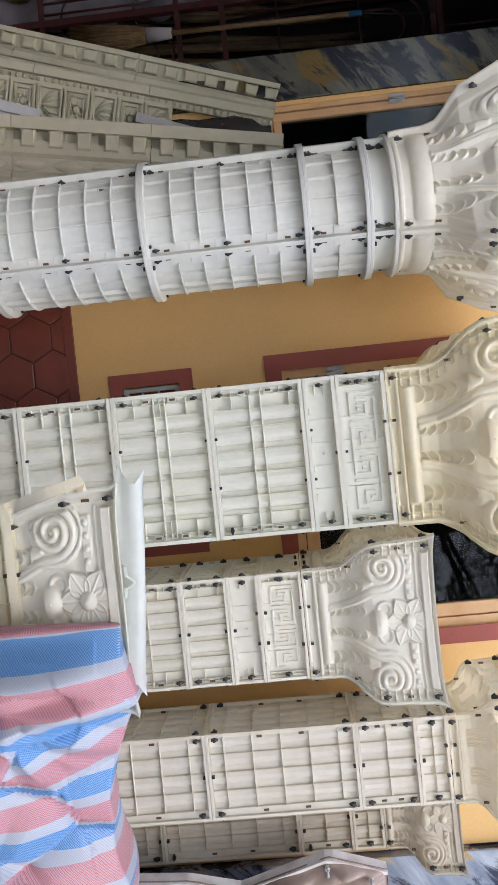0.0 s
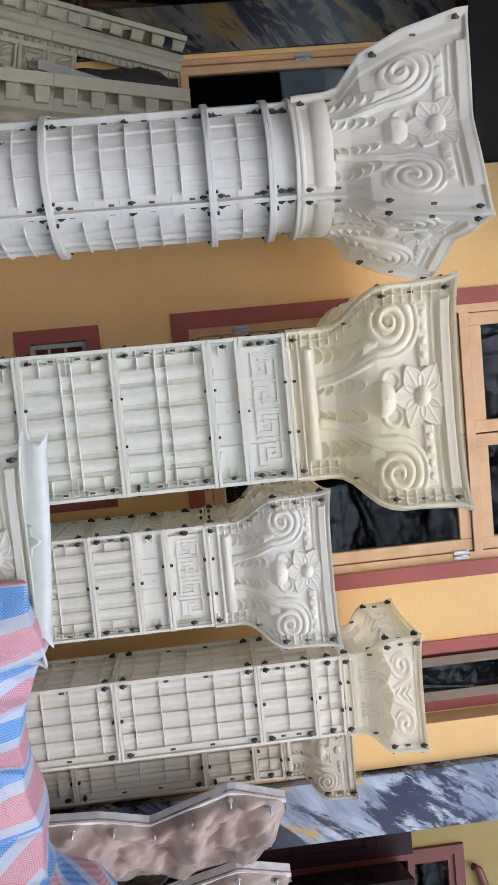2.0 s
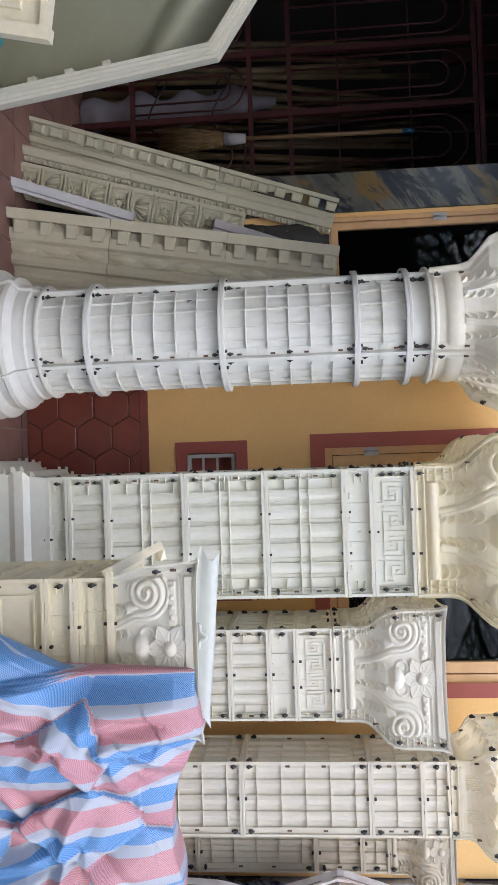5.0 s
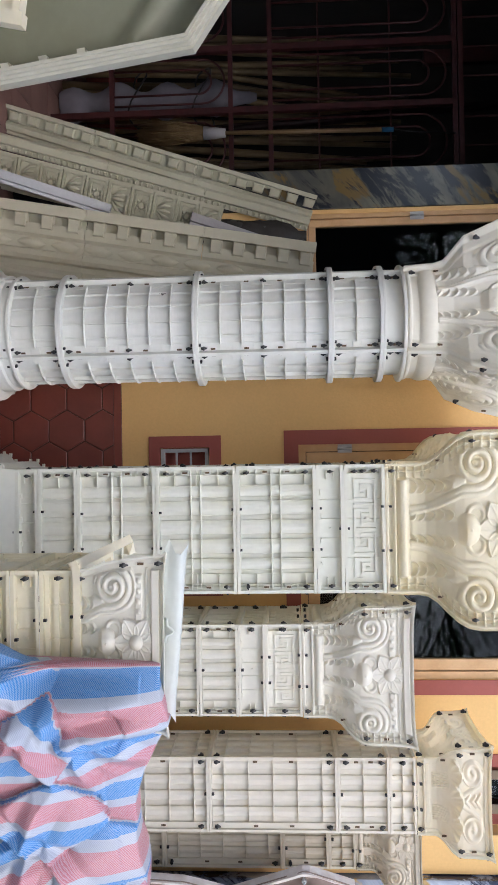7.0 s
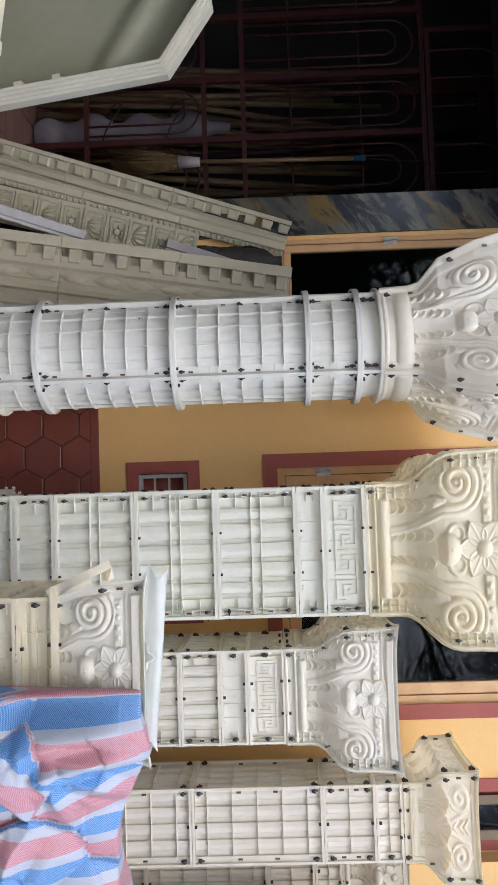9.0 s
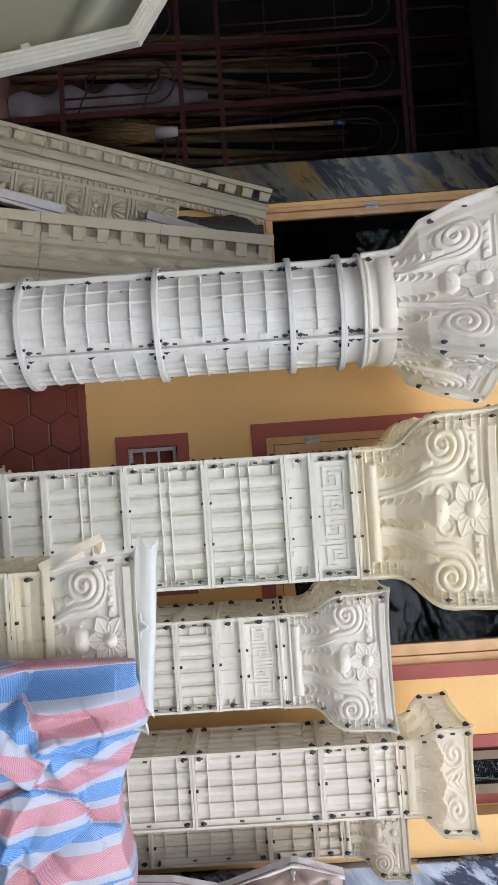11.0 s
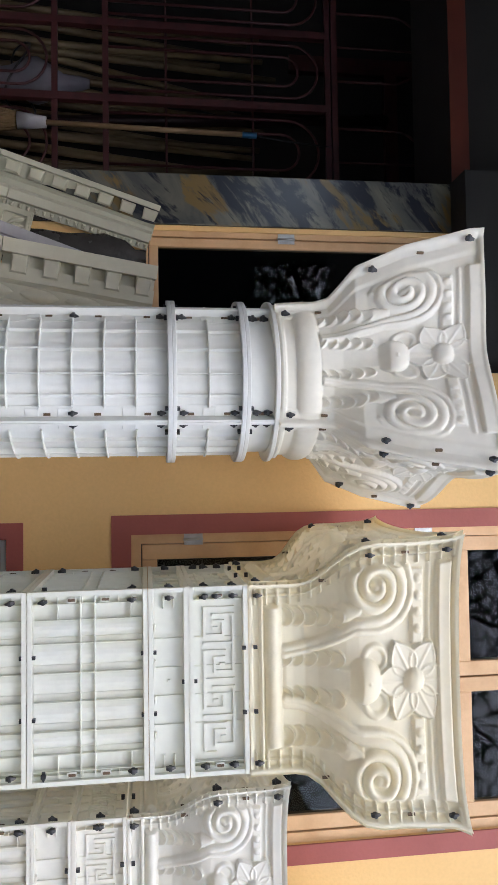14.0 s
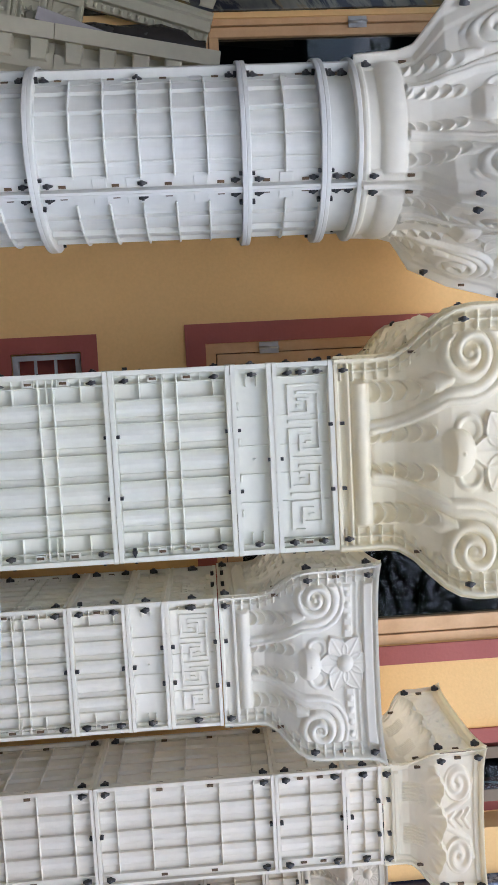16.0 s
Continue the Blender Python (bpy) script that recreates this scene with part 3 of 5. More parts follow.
def panel(w, h, style, s=1.0, nx=4, nz=6):
    """A ribbed mould panel, outer side to -y: one moulded sheet with rim flanges and the ribs of its style."""
    d, f, t = DEPTH * s, 0.013 * s, 0.0042 * s
    hx, inner = w / 2, w / 2 - f
    feats = [(-hx, -inner, 0, h, d), (inner, hx, 0, h, d), (-hx, hx, 0, f, d + 0.0015), (-hx, hx, h - f, h, d + 0.0015)]
    edge = 0.062 * s
    span = inner - edge
    cuts = [-span + 2 * span * q for q in (0.175, 0.395, 0.61, 0.83)]
    more = []

    def flutes(X, Z):
        return 0 * X

    if style in ("flute", "flute_plain", "key"):
        wide = edge if style != "key" else 0.034 * s
        for sd in (-1, 1):
            def across(a, c):
                return sorted((sd * (inner - a), sd * (inner - c)))
            k = max(2, int((h - 2 * f) / (0.0285 * s)))
            for i in range(1, k):
                z = f + (h - 2 * f) * i / k
                feats.append((*across(0, 0.021 * s), z - t * 0.42, z + t * 0.42, 0.017 * s))
                if style != "key" and i % 3 == 2:
                    feats.append((*across(0.02 * s, wide), z - t * 0.4, z + t * 0.4, 0.015 * s))
            for o in ((0.021, 0.062) if style != "key" else (0.022,)):
                x = sd * (inner - o * s)
                feats.append((x - t * 0.45, x + t * 0.45, f, h - f, 0.0165 * s))
            for q in ((0.36, 0.64) if h > 0.2 else (0.5,)):     # slotted lugs
                feats.append((*across(0.004 * s, 0.019 * s), h * q - 0.013 * s, h * q + 0.013 * s, 0.0185 * s))
    if style in ("flute", "flute_plain"):
        stops = [-span, *cuts, span]
        for a, c in zip(stops, stops[1:]):
            more += [a + (c - a) * q for q in (0.1, 0.25, 0.4, 0.55, 0.68, 0.72, 0.76)]

        def flutes(X, Z):
            H = np.zeros(X.shape)
            for a, c in zip(stops, stops[1:]):
                q = (X - a) / (c - a)
                hump = np.where(q < 0.72, 0.0015 + 0.0105 * np.sin(np.pi * np.clip(q / 0.72, 0, 1)) ** 0.8, 0.004) * s
                H = np.where((q > 0) & (q < 1) & (Z > f) & (Z < h - f), hump, H)
            return H
        for x in cuts:
            feats.append((x - t * 0.5, x + t * 0.5, f, h - f, 0.0185 * s))
        if style == "flute":
            for q in (0.435, 0.555):
                feats.append((-inner, inner, h * q - t * 0.5, h * q + t * 0.5, 0.0175 * s))
    elif style == "plain":
        for x in cuts:
            feats.append((x - t * 0.4, x + t * 0.4, f, h - f, 0.006 * s))
        for k in range(4):
            x = -inner + 2 * inner * (0.2 + 0.2 * k)
            feats.append((x - 0.010 * s, x + 0.010 * s, f, f + 0.006 * s, 0.012 * s))
        feats.append((-0.004 * s, 0.004 * s, h / 2 - 0.004 * s, h / 2 + 0.004 * s, 0.010 * s))
        for sd in (-1, 1):
            x = sd * (inner - 0.026 * s)
            feats.append((x - 0.017 * s, x + 0.017 * s, h / 2 - 0.016 * s, h / 2 - 0.012 * s, 0.012 * s))
            feats.append((x - 0.017 * s, x + 0.017 * s, h / 2 + 0.012 * s, h / 2 + 0.016 * s, 0.012 * s))
    elif style == "key":
        feats += meander(-inner + 0.042 * s, inner - 0.042 * s, h * 0.20, h * 0.82, 0.0072 * s, 0.0085 * s)
        for x in cuts:
            feats.append((x - t * 0.3, x + t * 0.3, f, h - f, 0.0045 * s))
    elif style == "groove":
        for q in (0.16, 0.42, 0.70):
            feats.append((-inner, inner, h * q - 0.006, h * q + 0.010, 0.013 * s))
        for x in (-0.25 * w, 0.0, 0.25 * w):
            feats.append((x - t * 0.5, x + t * 0.5, f, h - f, 0.015 * s))
    elif style == "inset":
        q = 0.24
        for a, c, g, e in ((-hx * (1 - q), hx * (1 - q), h * 0.2, h * 0.24), (-hx * (1 - q), hx * (1 - q), h * 0.78, h * 0.82),
                           (-hx * (1 - q), -hx * (1 - q) + 0.012, h * 0.2, h * 0.82), (hx * (1 - q) - 0.012, hx * (1 - q), h * 0.2, h * 0.82)):
            feats.append((a, c, g, e, 0.012 * s))
    elif style == "grid":
        margin = 0.030 * s
        stops = [-inner + (2 * inner - margin) * k / nx for k in range(nx + 1)]
        feats.append((inner - margin, inner, f, h - f, 0.0125 * s))
        for x in stops[1:]:
            feats.append((x - t * 0.45, x + t * 0.45, f, h - f, 0.0165 * s))
        n = max(1, nz - 1)
        zs = [f + (h - 2 * f) * (k + 0.5) / n for k in range(n)] if n > 1 else [h / 2]
        for z in zs:
            feats.append((-inner, inner - margin, z - t * 0.45, z + t * 0.45, 0.0185 * s))
        for a, c in zip(stops, stops[1:]):
            more += [a + (c - a) * q for q in (0.12, 0.3, 0.5, 0.66, 0.7)]

        def flutes(X, Z):
            H = np.zeros(X.shape)
            for a, c in zip(stops, stops[1:]):
                q = (X - a) / (c - a)
                H = np.where((q > 0) & (q < 1) & (Z > f) & (Z < h - f), np.where(q < 0.68, 0.0015 + 0.009 * np.sin(np.pi * np.clip(q / 0.68, 0, 1)), 0.003) * s, H)
            return H
    return moulded(-hx, hx, 0, h, feats, flutes, lambda x, z, up: (x, d - up, z), 0.0011 * s, more)


def spiral_ridge(ds, dh, radius, turns, sign):
    """Ridges of a volute around (0, 0): 1 on the ridge, 0 between."""
    r = np.hypot(ds, dh)
    a = np.arctan2(dh, ds * sign)
    ph = r / radius * turns - a / math.tau
    q = np.abs((ph % 1.0) - 0.5) * 2
    return np.where(r < radius, 0.35 + 0.65 * np.clip(1.5 * q - 0.2, 0, 1), 0.0) * np.clip((radius - r) / 0.008, 0, 1)


def seg_dist(s, h, pts):
    """Distance to a polyline and the share of the way along it."""
    best, along = np.full(s.shape, 9.0), np.zeros(s.shape)
    total = len(pts) - 1
    for i, ((a, b), (c, d)) in enumerate(zip(pts, pts[1:])):
        u = np.clip(((s - a) * (c - a) + (h - b) * (d - b)) / ((c - a) ** 2 + (d - b) ** 2), 0, 1)
        dist = np.hypot(s - a - u * (c - a), h - b - u * (d - b))
        near = dist < best
        best, along = np.where(near, dist, best), np.where(near, (i + u) / total, along)
    return best, along


def stem_path(side, wrap=0.0):
    """A stem that rises from the foot of the capital and winds into its volute; wrap: how far outside it runs."""
    pts = [(0.070 - 0.6 * wrap, 0.065), (0.076 - 0.5 * wrap, 0.11), (0.090 - 0.5 * wrap, 0.155), (0.112 - 0.6 * wrap, 0.20), (0.134 - 0.7 * wrap, 0.245)]
    for k in range(47 if wrap == 0 else 15):
        a = math.pi * 0.98 - k * math.tau / 20
        r = 0.086 - 0.072 * k / 46 + wrap
        pts.append((0.226 + r * math.cos(a), 0.300 + r * math.sin(a) * (1.0 + 2.0 * wrap)))
    return [(side * x, y) for x, y in pts]


def crescent(s, h, s0, h0, wide, long, lean, high):
    """A leaf lobe: a curved ridge that bulges upwards, hollow beneath."""
    ds, dh = s - s0, h - h0 - lean * (s - s0)
    arch = long * (1 - np.clip(ds / wide, -1, 1) ** 2)
    d = dh - arch
    ridge = np.where(d > 0, np.clip(1 - d / 0.005, 0, 1), np.clip(1 + d / 0.019, 0, 1) ** 1.1)
    return high * ridge * np.clip(1 - (ds / wide) ** 2, 0, 1) ** 0.4


def petal(s, h, s0, h0, ang, near, far, wide):
    """A pointed petal with a raised outline round a hollow blade."""
    ds, dh = s - s0, h - h0
    along = ds * math.cos(ang) + dh * math.sin(ang)
    across = np.abs(-ds * math.sin(ang) + dh * math.cos(ang))
    q = np.clip((along - near) / (far - near), 0, 1)
    half = wide * np.sin(math.pi * np.clip(0.10 + 0.90 * q, 0, 1) ** 0.85) ** 0.8
    inside = np.clip((half - across) / 0.005, 0, 1) * ((along > near) & (along < far))
    rim_ = np.clip(1 - (half - across) / 0.010, 0, 1)
    vein = np.clip(1 - across / 0.005, 0, 1)
    return inside * (0.011 + 0.010 * rim_ + 0.003 * vein + 0.005 * q)


def relief_leafy(s, h):
    """Relief of the leafy capital, in metres, for the width and height of the largest column."""
    r = np.zeros(s.shape)
    r = np.maximum(r, 0.026 * np.sqrt(np.clip(1 - ((h - 0.034) / 0.024) ** 2, 0, 1)) * (np.abs(s) < 0.236))
    for side in (-1, 1):
        disc = np.clip(1 - np.hypot(s - side * 0.226, h - 0.300) / 0.094, 0, 1)
        r = np.maximum(r, 0.012 * np.sqrt(disc))
        d, q = seg_dist(s, h, stem_path(side))
        wide = 0.0150 - 0.003 * q
        r = np.maximum(r, (0.016 + 0.010 * q) * np.sqrt(np.clip(1 - (d / wide) ** 2, 0, 1)) + 0.009 * np.sqrt(disc) * (d < wide))
        d, q = seg_dist(s, h, stem_path(side, 0.021))
        r = np.maximum(r, 0.021 * (1 - 0.5 * q) * np.sqrt(np.clip(1 - (d / (0.0125 - 0.004 * q)) ** 2, 0, 1)))
        r = np.maximum(r, 0.027 * np.sqrt(np.clip(1 - ((s - side * 0.226) ** 2 + (h - 0.300) ** 2) / 0.017 ** 2, 0, 1)))
        # leaf lobes beside the stem and round the middle leaf
        for k in range(5):
            r = np.maximum(r, crescent(s, h, side * (0.160 - 0.001 * k), 0.070 + 0.032 * k, 0.029 - 0.001 * k, 0.019, -side * 0.10, 0.025))
        for k in range(5):
            r = np.maximum(r, crescent(s, h, side * 0.048, 0.068 + 0.033 * k, 0.023, 0.017, side * 0.15, 0.023))
        dl, ql = seg_dist(s, h, [(side * 0.165, 0.222), (side * 0.168, 0.250), (side * 0.186, 0.272)])
        r = np.maximum(r, 0.021 * np.sqrt(np.clip(1 - (dl / (0.024 * (1.08 - ql))) ** 2, 0, 1)))
        # curled tips above the middle leaf
        rr = np.hypot(s - side * 0.052, h - 0.300)
        r = np.maximum(r, 0.009 * np.clip(1 - ((rr - 0.030) / 0.010) ** 2, 0, 1))
        strip = np.clip((0.018 - np.abs(h - 0.418)) / 0.004, 0, 1) * np.clip((np.abs(s) - 0.085) / 0.004, 0, 1) * np.clip((0.268 - np.abs(s)) / 0.004, 0, 1)
        r = np.maximum(r, 0.013 * strip)
        for k in range(4):
            r = np.maximum(r, 0.013 * strip + 0.008 * np.sqrt(np.clip(1 - ((s - side * (0.122 + 0.040 * k)) ** 2 + (h - 0.418) ** 2) / 0.011 ** 2, 0, 1)))
    # the middle leaf: a hollow blade with a tip that curls over
    r = np.maximum(r, 0.006 * np.clip((0.036 - np.abs(s)) / 0.01, 0, 1) * np.clip((h - 0.06) / 0.01, 0, 1) * (h < 0.26))
    tip = np.clip(1 - (s / 0.056) ** 2 - ((h - 0.268) / 0.048) ** 2, 0, 1)
    r = np.maximum(r, 0.040 * np.sqrt(tip) * np.clip((h - 0.222) / 0.035, 0, 1))
    r = np.maximum(r, 0.043 * np.sqrt(np.clip(1 - (s ** 2 + (h - 0.276) ** 2) / 0.012 ** 2, 0, 1)))
    bar = np.clip((0.021 - np.abs(h - 0.492)) / 0.005, 0, 1) * np.clip((0.287 - np.abs(s)) / 0.005, 0, 1)
    r = np.maximum(r, 0.021 * bar)
    r = np.maximum(r, 0.007 * np.clip((0.006 - np.abs(h - 0.452)) / 0.002, 0, 1) * (np.abs(s) < 0.29))
    for k in range(6):
        r = np.maximum(r, petal(s, h, 0.0, 0.404, k * math.pi / 3 + math.pi / 2, 0.018, 0.108, 0.041))
    return np.maximum(r, 0.036 * np.sqrt(np.clip(1 - (s ** 2 + (h - 0.404) ** 2) / 0.032 ** 2, 0, 1)))


def relief_soft(s, h):
    """Relief of the smoother, older capital: fluted foot patches, hollow scalloped shells and two scrolls."""
    r = np.zeros(s.shape)
    for side in (-1, 1):
        ds = s - side * 0.105
        fl = np.clip((0.052 - np.abs(ds)) / 0.012, 0, 1) * np.clip((h - 0.06) / 0.02, 0, 1) * np.clip((0.19 - h) / 0.03, 0, 1)
        r = np.maximum(r, fl * (0.006 + 0.005 * np.cos(ds * 420)))
        r = np.maximum(r, 0.017 * spiral_ridge(s - side * 0.165, h - 0.375, 0.085, 1.6, side))
        d, q = seg_dist(s, h, [(side * 0.03, 0.30), (side * 0.06, 0.37), (side * 0.10, 0.44), (side * 0.17, 0.46)])
        r = np.maximum(r, 0.012 * np.clip(1 - (d / 0.018) ** 2, 0, 1))
        for lh, ls in ((0.34, 0.035), (0.39, 0.03), (0.43, 0.04)):
            d, q = seg_dist(s, h, [(0.0, lh - 0.02), (side * ls, lh + 0.015)])
            r = np.maximum(r, 0.010 * np.clip(1 - (d / 0.012) ** 2, 0, 1))
    for s0, h0, R, amp in ((0.0, 0.17, 0.105, 0.046), (-0.150, 0.18, 0.090, 0.040), (0.150, 0.18, 0.090, 0.040)):
        ds, dh = s - s0, h - h0
        d, a = np.hypot(ds, dh * 0.9), np.arctan2(ds, dh)
        edge = R * (1 + 0.10 * np.abs(np.cos(a * 3.5)) - 0.05)
        k = d / edge
        up = np.clip((1.25 - np.abs(a)) / 0.25, 0, 1)
        shell = np.where(k < 1, k ** 2.2 * (1 + 0.12 * np.cos(a * 14)), np.clip(1 - (k - 1) / 0.16, 0, 1) ** 0.8)
        r = np.maximum(r, amp * shell * up)
    r = np.maximum(r, 0.012 * ((h > 0.012) & (h < 0.040)))
    return np.maximum(r, 0.008 * ((h > 0.475) & (h < 0.50)))


def relief_upper(s, h):
    """The upper part of the leafy relief, stretched over the whole height."""
    return relief_leafy(s * 1.22, 0.135 + h * 0.75)


FLARE = ((0.0, 0.0), (0.22, 0.0), (0.28, 0.04), (0.34, 0.20), (0.40, 0.48), (0.46, 0.72), (0.52, 0.86), (0.60, 0.92), (0.72, 0.92), (0.84, 0.95), (1.0, 1.0))


def flare(v):
    v = np.asarray(v, float)
    return np.interp(v, [a for a, _ in FLARE], [b for _, b in FLARE])


def square_capital(w, h, out, relief, band=0.0, nu=230, nv=190, ribbed=True, low=False):
    """One side of a square capital that spreads outwards; its corner flanges carry short ribs or slots."""
    v = np.linspace(0, 1, nv)[:, None]
    u = np.linspace(-1, 1, nu)[None, :]
    spread = np.interp(v, (0, 0.12, 0.3, 0.55, 0.8, 1), (0, 0.18, 0.52, 0.8, 0.94, 1)) if low else flare(v)
    fl = out * spread + 0.012 * w / 0.494 * np.clip((v - 0.92) / 0.08, 0, 1) ** 1.5
    hw = w / 2 + fl
    x = u * hw
    k = w / 0.494
    s, hh = x / k / (1 + 0.10 * spread), v * 0.53 + 0 * u
    edge = (hw - np.abs(x)) / k
    margin = 0.052 if ribbed else 0.034
    zone = np.clip((edge - margin) / 0.012, 0, 1)
    r = np.where(v * h > band, relief(s, np.maximum((v * h - band) / (h - band) * 0.53, 0) + 0 * u), 0) * zone * k
    if ribbed:
        run = hh + 0.5 * spread * 0.12
        ribs = np.where((edge > 0.006) & (edge < 0.054), 0.017 * np.clip(1.8 - np.abs((run / 0.031) % 1.0 - 0.5) / 0.07, 0, 1), 0.0)
        rail = 0.015 * np.clip(1.6 - np.abs(edge - 0.031) / 0.0026, 0, 1)
    else:
        ribs = rail = np.where(edge < margin, 0.006 * np.clip((margin - edge) / 0.004, 0, 1), 0.0)
    rim = 0.023 * np.sqrt(np.clip((0.013 - edge) / 0.006, 0, 1))
    top = 0.020 * np.sqrt(np.clip((v - 0.972) / 0.010, 0, 1)) + 0.016 * ((v < 0.018) | (np.abs(v * h - band) < 0.004)) + 0 * u
    r = np.maximum.reduce([r, ribs * k, rail * k, rim * k, top * k]) - 0.014 * k
    bow = 0.16 * spread * (1 - u * u)
    y = -(w / 2) - fl * (1 - bow) - r
    # the upper edge dips a little between its horned corners
    z = v * h + 0.016 * k * (v ** 6) * (np.abs(u) ** 5) - 0.004 * k * v ** 6
    b = Build()
    b.grid([[(x[i, j], y[i, j], z[i, j]) for j in range(nu)] for i in range(nv)])
    b.grid([[(x[-1, j], y[-1, j], z[-1, j]) for j in range(nu)], [(x[-1, j] * 0.97, y[-1, j] + 0.016, z[-1, j]) for j in range(nu)],
            [(x[-1, j] * 0.96, y[-1, j] + 0.026, z[-1, j] - 0.03) for j in range(nu)]], smooth=False)
    return b


def put_clips(parent, spots, mesh=None, name="clip"):
    for x, y, z, turn in spots:
        part(name, mesh or CLIP, None, parent, m=pose(x, y, z, 0, turn, 0))


def column_mould(label, cx, cy, w, levels, cap, mats, s, turn=0.0, sides=(0, 1, 2, 3), foot=True, foot_clips=True, cap_sides=(0, 1, 2, 3), group="column moulds", seed=1):
    """Square column mould: on each side panels between the levels, a foot and a capital.
    levels: (z0, z1, style); cap: (z0, height, spread, relief)."""
    rnd = random.Random(seed)
    col = thing("column_mould", label, "column mould", pose(cx, cy, FLOOR, 0, 0, turn), group)
    body, capm = mats
    meshes = [(z0, z1, style, panel(w - 0.002, z1 - z0 - 0.002, style, s, *( (4, max(2, round((z1 - z0) / 0.088))) if style == "grid" else (4, 6))).mesh("panel", body)) for z0, z1, style in levels]
    z0c, hc, out, relief, band = cap
    capmesh = square_capital(w, hc, out, relief, band, ribbed=relief is relief_leafy, low=relief is relief_upper).mesh("capital", capm)
    z_low = levels[0][0]
    footb = Build()
    if foot:
        prof = [(0.0, 1.30), (0.16, 1.30), (0.20, 1.26), (0.30, 1.27), (0.38, 1.20), (0.46, 1.10), (0.58, 1.06), (0.66, 1.12), (0.76, 1.11), (0.82, 1.02), (1.0, 1.0)]
        hgt = z_low - FLOOR
        footb.grid([[(u * w / 2 * q, -w / 2 * q, v * hgt) for u in (-1, -0.5, 0, 0.5, 1)] for v, q in prof], smooth=False)
        for sd in (-1, 1):
            for k in range(9):
                v = 0.05 + 0.1 * k
                q = np.interp(v, [a for a, _ in prof], [c for _, c in prof])
                footb.box(sd * w / 2 * q - 0.02, sd * w / 2 * q + 0.0, -w / 2 * q - 0.012, -w / 2 * q + 0.004, v * hgt - 0.004, v * hgt + 0.004)
        footmesh = footb.mesh("foot", body)
    for k in sides:
        rot = pose(0, 0, 0, 0, 0, 90 * k)
        if foot:
            part("foot", footmesh, None, col, m=rot)
        for i, (z0, z1, style, me) in enumerate(meshes):
            p = part("panel", me, None, col, m=rot @ pose(0, -w / 2, z0 - FLOOR + 0.001))
            h, e = z1 - z0, w / 2 - 0.027 * s
            if k in (0, 1) or (k == 3 and foot_clips):
                up = h - 0.042 * s if h > 0.15 else h / 2
                spots = [(-e, 0.004, up, rnd.choice((0, 12, 172))), (e, 0.004, up, rnd.choice((0, -15, 180)))]
                if h > 0.15:
                    spots += [(-e, 0.004, 0.040 * s, rnd.choice((0, 170))), (e, 0.004, 0.040 * s, rnd.choice((8, 90, 180)))]
                if style == "key":
                    spots += [(-e, 0.004, h * 0.45, 0)]
                put_clips(p, spots)
                if style in ("flute", "key", "grid", "flute_plain"):
                    edge_x = w / 2 - (0.0245 if style != "grid" else 0.028) * s
                    for q2 in ((0.36, 0.64) if h > 0.2 else (0.5,)):
                        for sd in (-1, 1):
                            part("slot", SLOT, None, p, m=pose(sd * edge_x, DEPTH * s - (0.0182 if style != "grid" else 0.0125) * s, h * q2))
                q = rnd.choice((0.0, 0.14, 0.16))
                put_clips(p, [] if k == 3 else [(sx, 0.008, 0.0, 0) for sx in ({-q * w, q * w} if i else {0.0})], PIN, "pin")
        if k not in cap_sides:
            continue
        c = part("capital", capmesh, None, col, m=rot @ pose(0, 0, z0c - FLOOR))
        if k in (0, 1) or (k == 3 and foot_clips):
            tops = [(sd * (w / 2 + out * float(flare(v)) - 0.028 * s), -(w / 2) - out * float(flare(v)) - 0.004, v * hc, 0) for sd in (-1, 1) for v in (0.04, 0.56, 0.94)]
            put_clips(c, tops)
            put_clips(c, [(sx * w, -w / 2 - 0.004, 0.0, 0) for sx in (-0.17, 0.17)], PIN, "pin")
            for sd in (-1, 1):
                for vv in (0.36, 0.74):
                    f = out * float(flare(vv))
                    part("slot", SLOT, None, c, m=pose(sd * (w / 2 + f - 0.026 * s), -(w / 2) - f + 0.002, vv * hc))
    return col


column_mould("tall ivory plastic pilaster mould with fluted panels and leafy capital", 0.024, 2.767, 0.494,
             [(0.327, 0.416, "plain"), (0.416, 0.573, "flute_plain"), (0.573, 0.883, "flute"), (0.883, 1.197, "flute"), (1.197, 1.506, "flute"),
              (1.506, 1.612, "plain"), (1.612, 1.770, "key")], (1.772, 0.538, 0.122, relief_leafy, 0.034), (M_IVORY, M_CREAM), 1.0, seed=3)
column_mould("shorter white plastic pilaster mould with fluted panels and leafy capital", 0.605, 2.845, 0.37,
             [(0.33, 0.50, "flute_plain"), (0.50, 0.75, "flute"), (0.75, 1.025, "flute"), (1.025, 1.185, "flute_plain"), (1.185, 1.295, "plain"), (1.295, 1.443, "key")],
             (1.445, 0.432, 0.088, relief_leafy, 0.040), (M_CAPW, M_CAPW), 0.8, seed=5)
column_mould("beige plastic pilaster mould with gridded ribs and smooth capital", 1.122, 2.8525, 0.305,
             [(0.26, 0.52, "grid"), (0.52, 1.053, "grid"), (1.053, 1.579, "grid"), (1.579, 1.788, "grid"), (1.788, 1.895, "grid")],
             (1.897, 0.282, 0.065, relief_soft, 0.03), (M_BEIGE, M_SHELL), 0.8, seed=7)
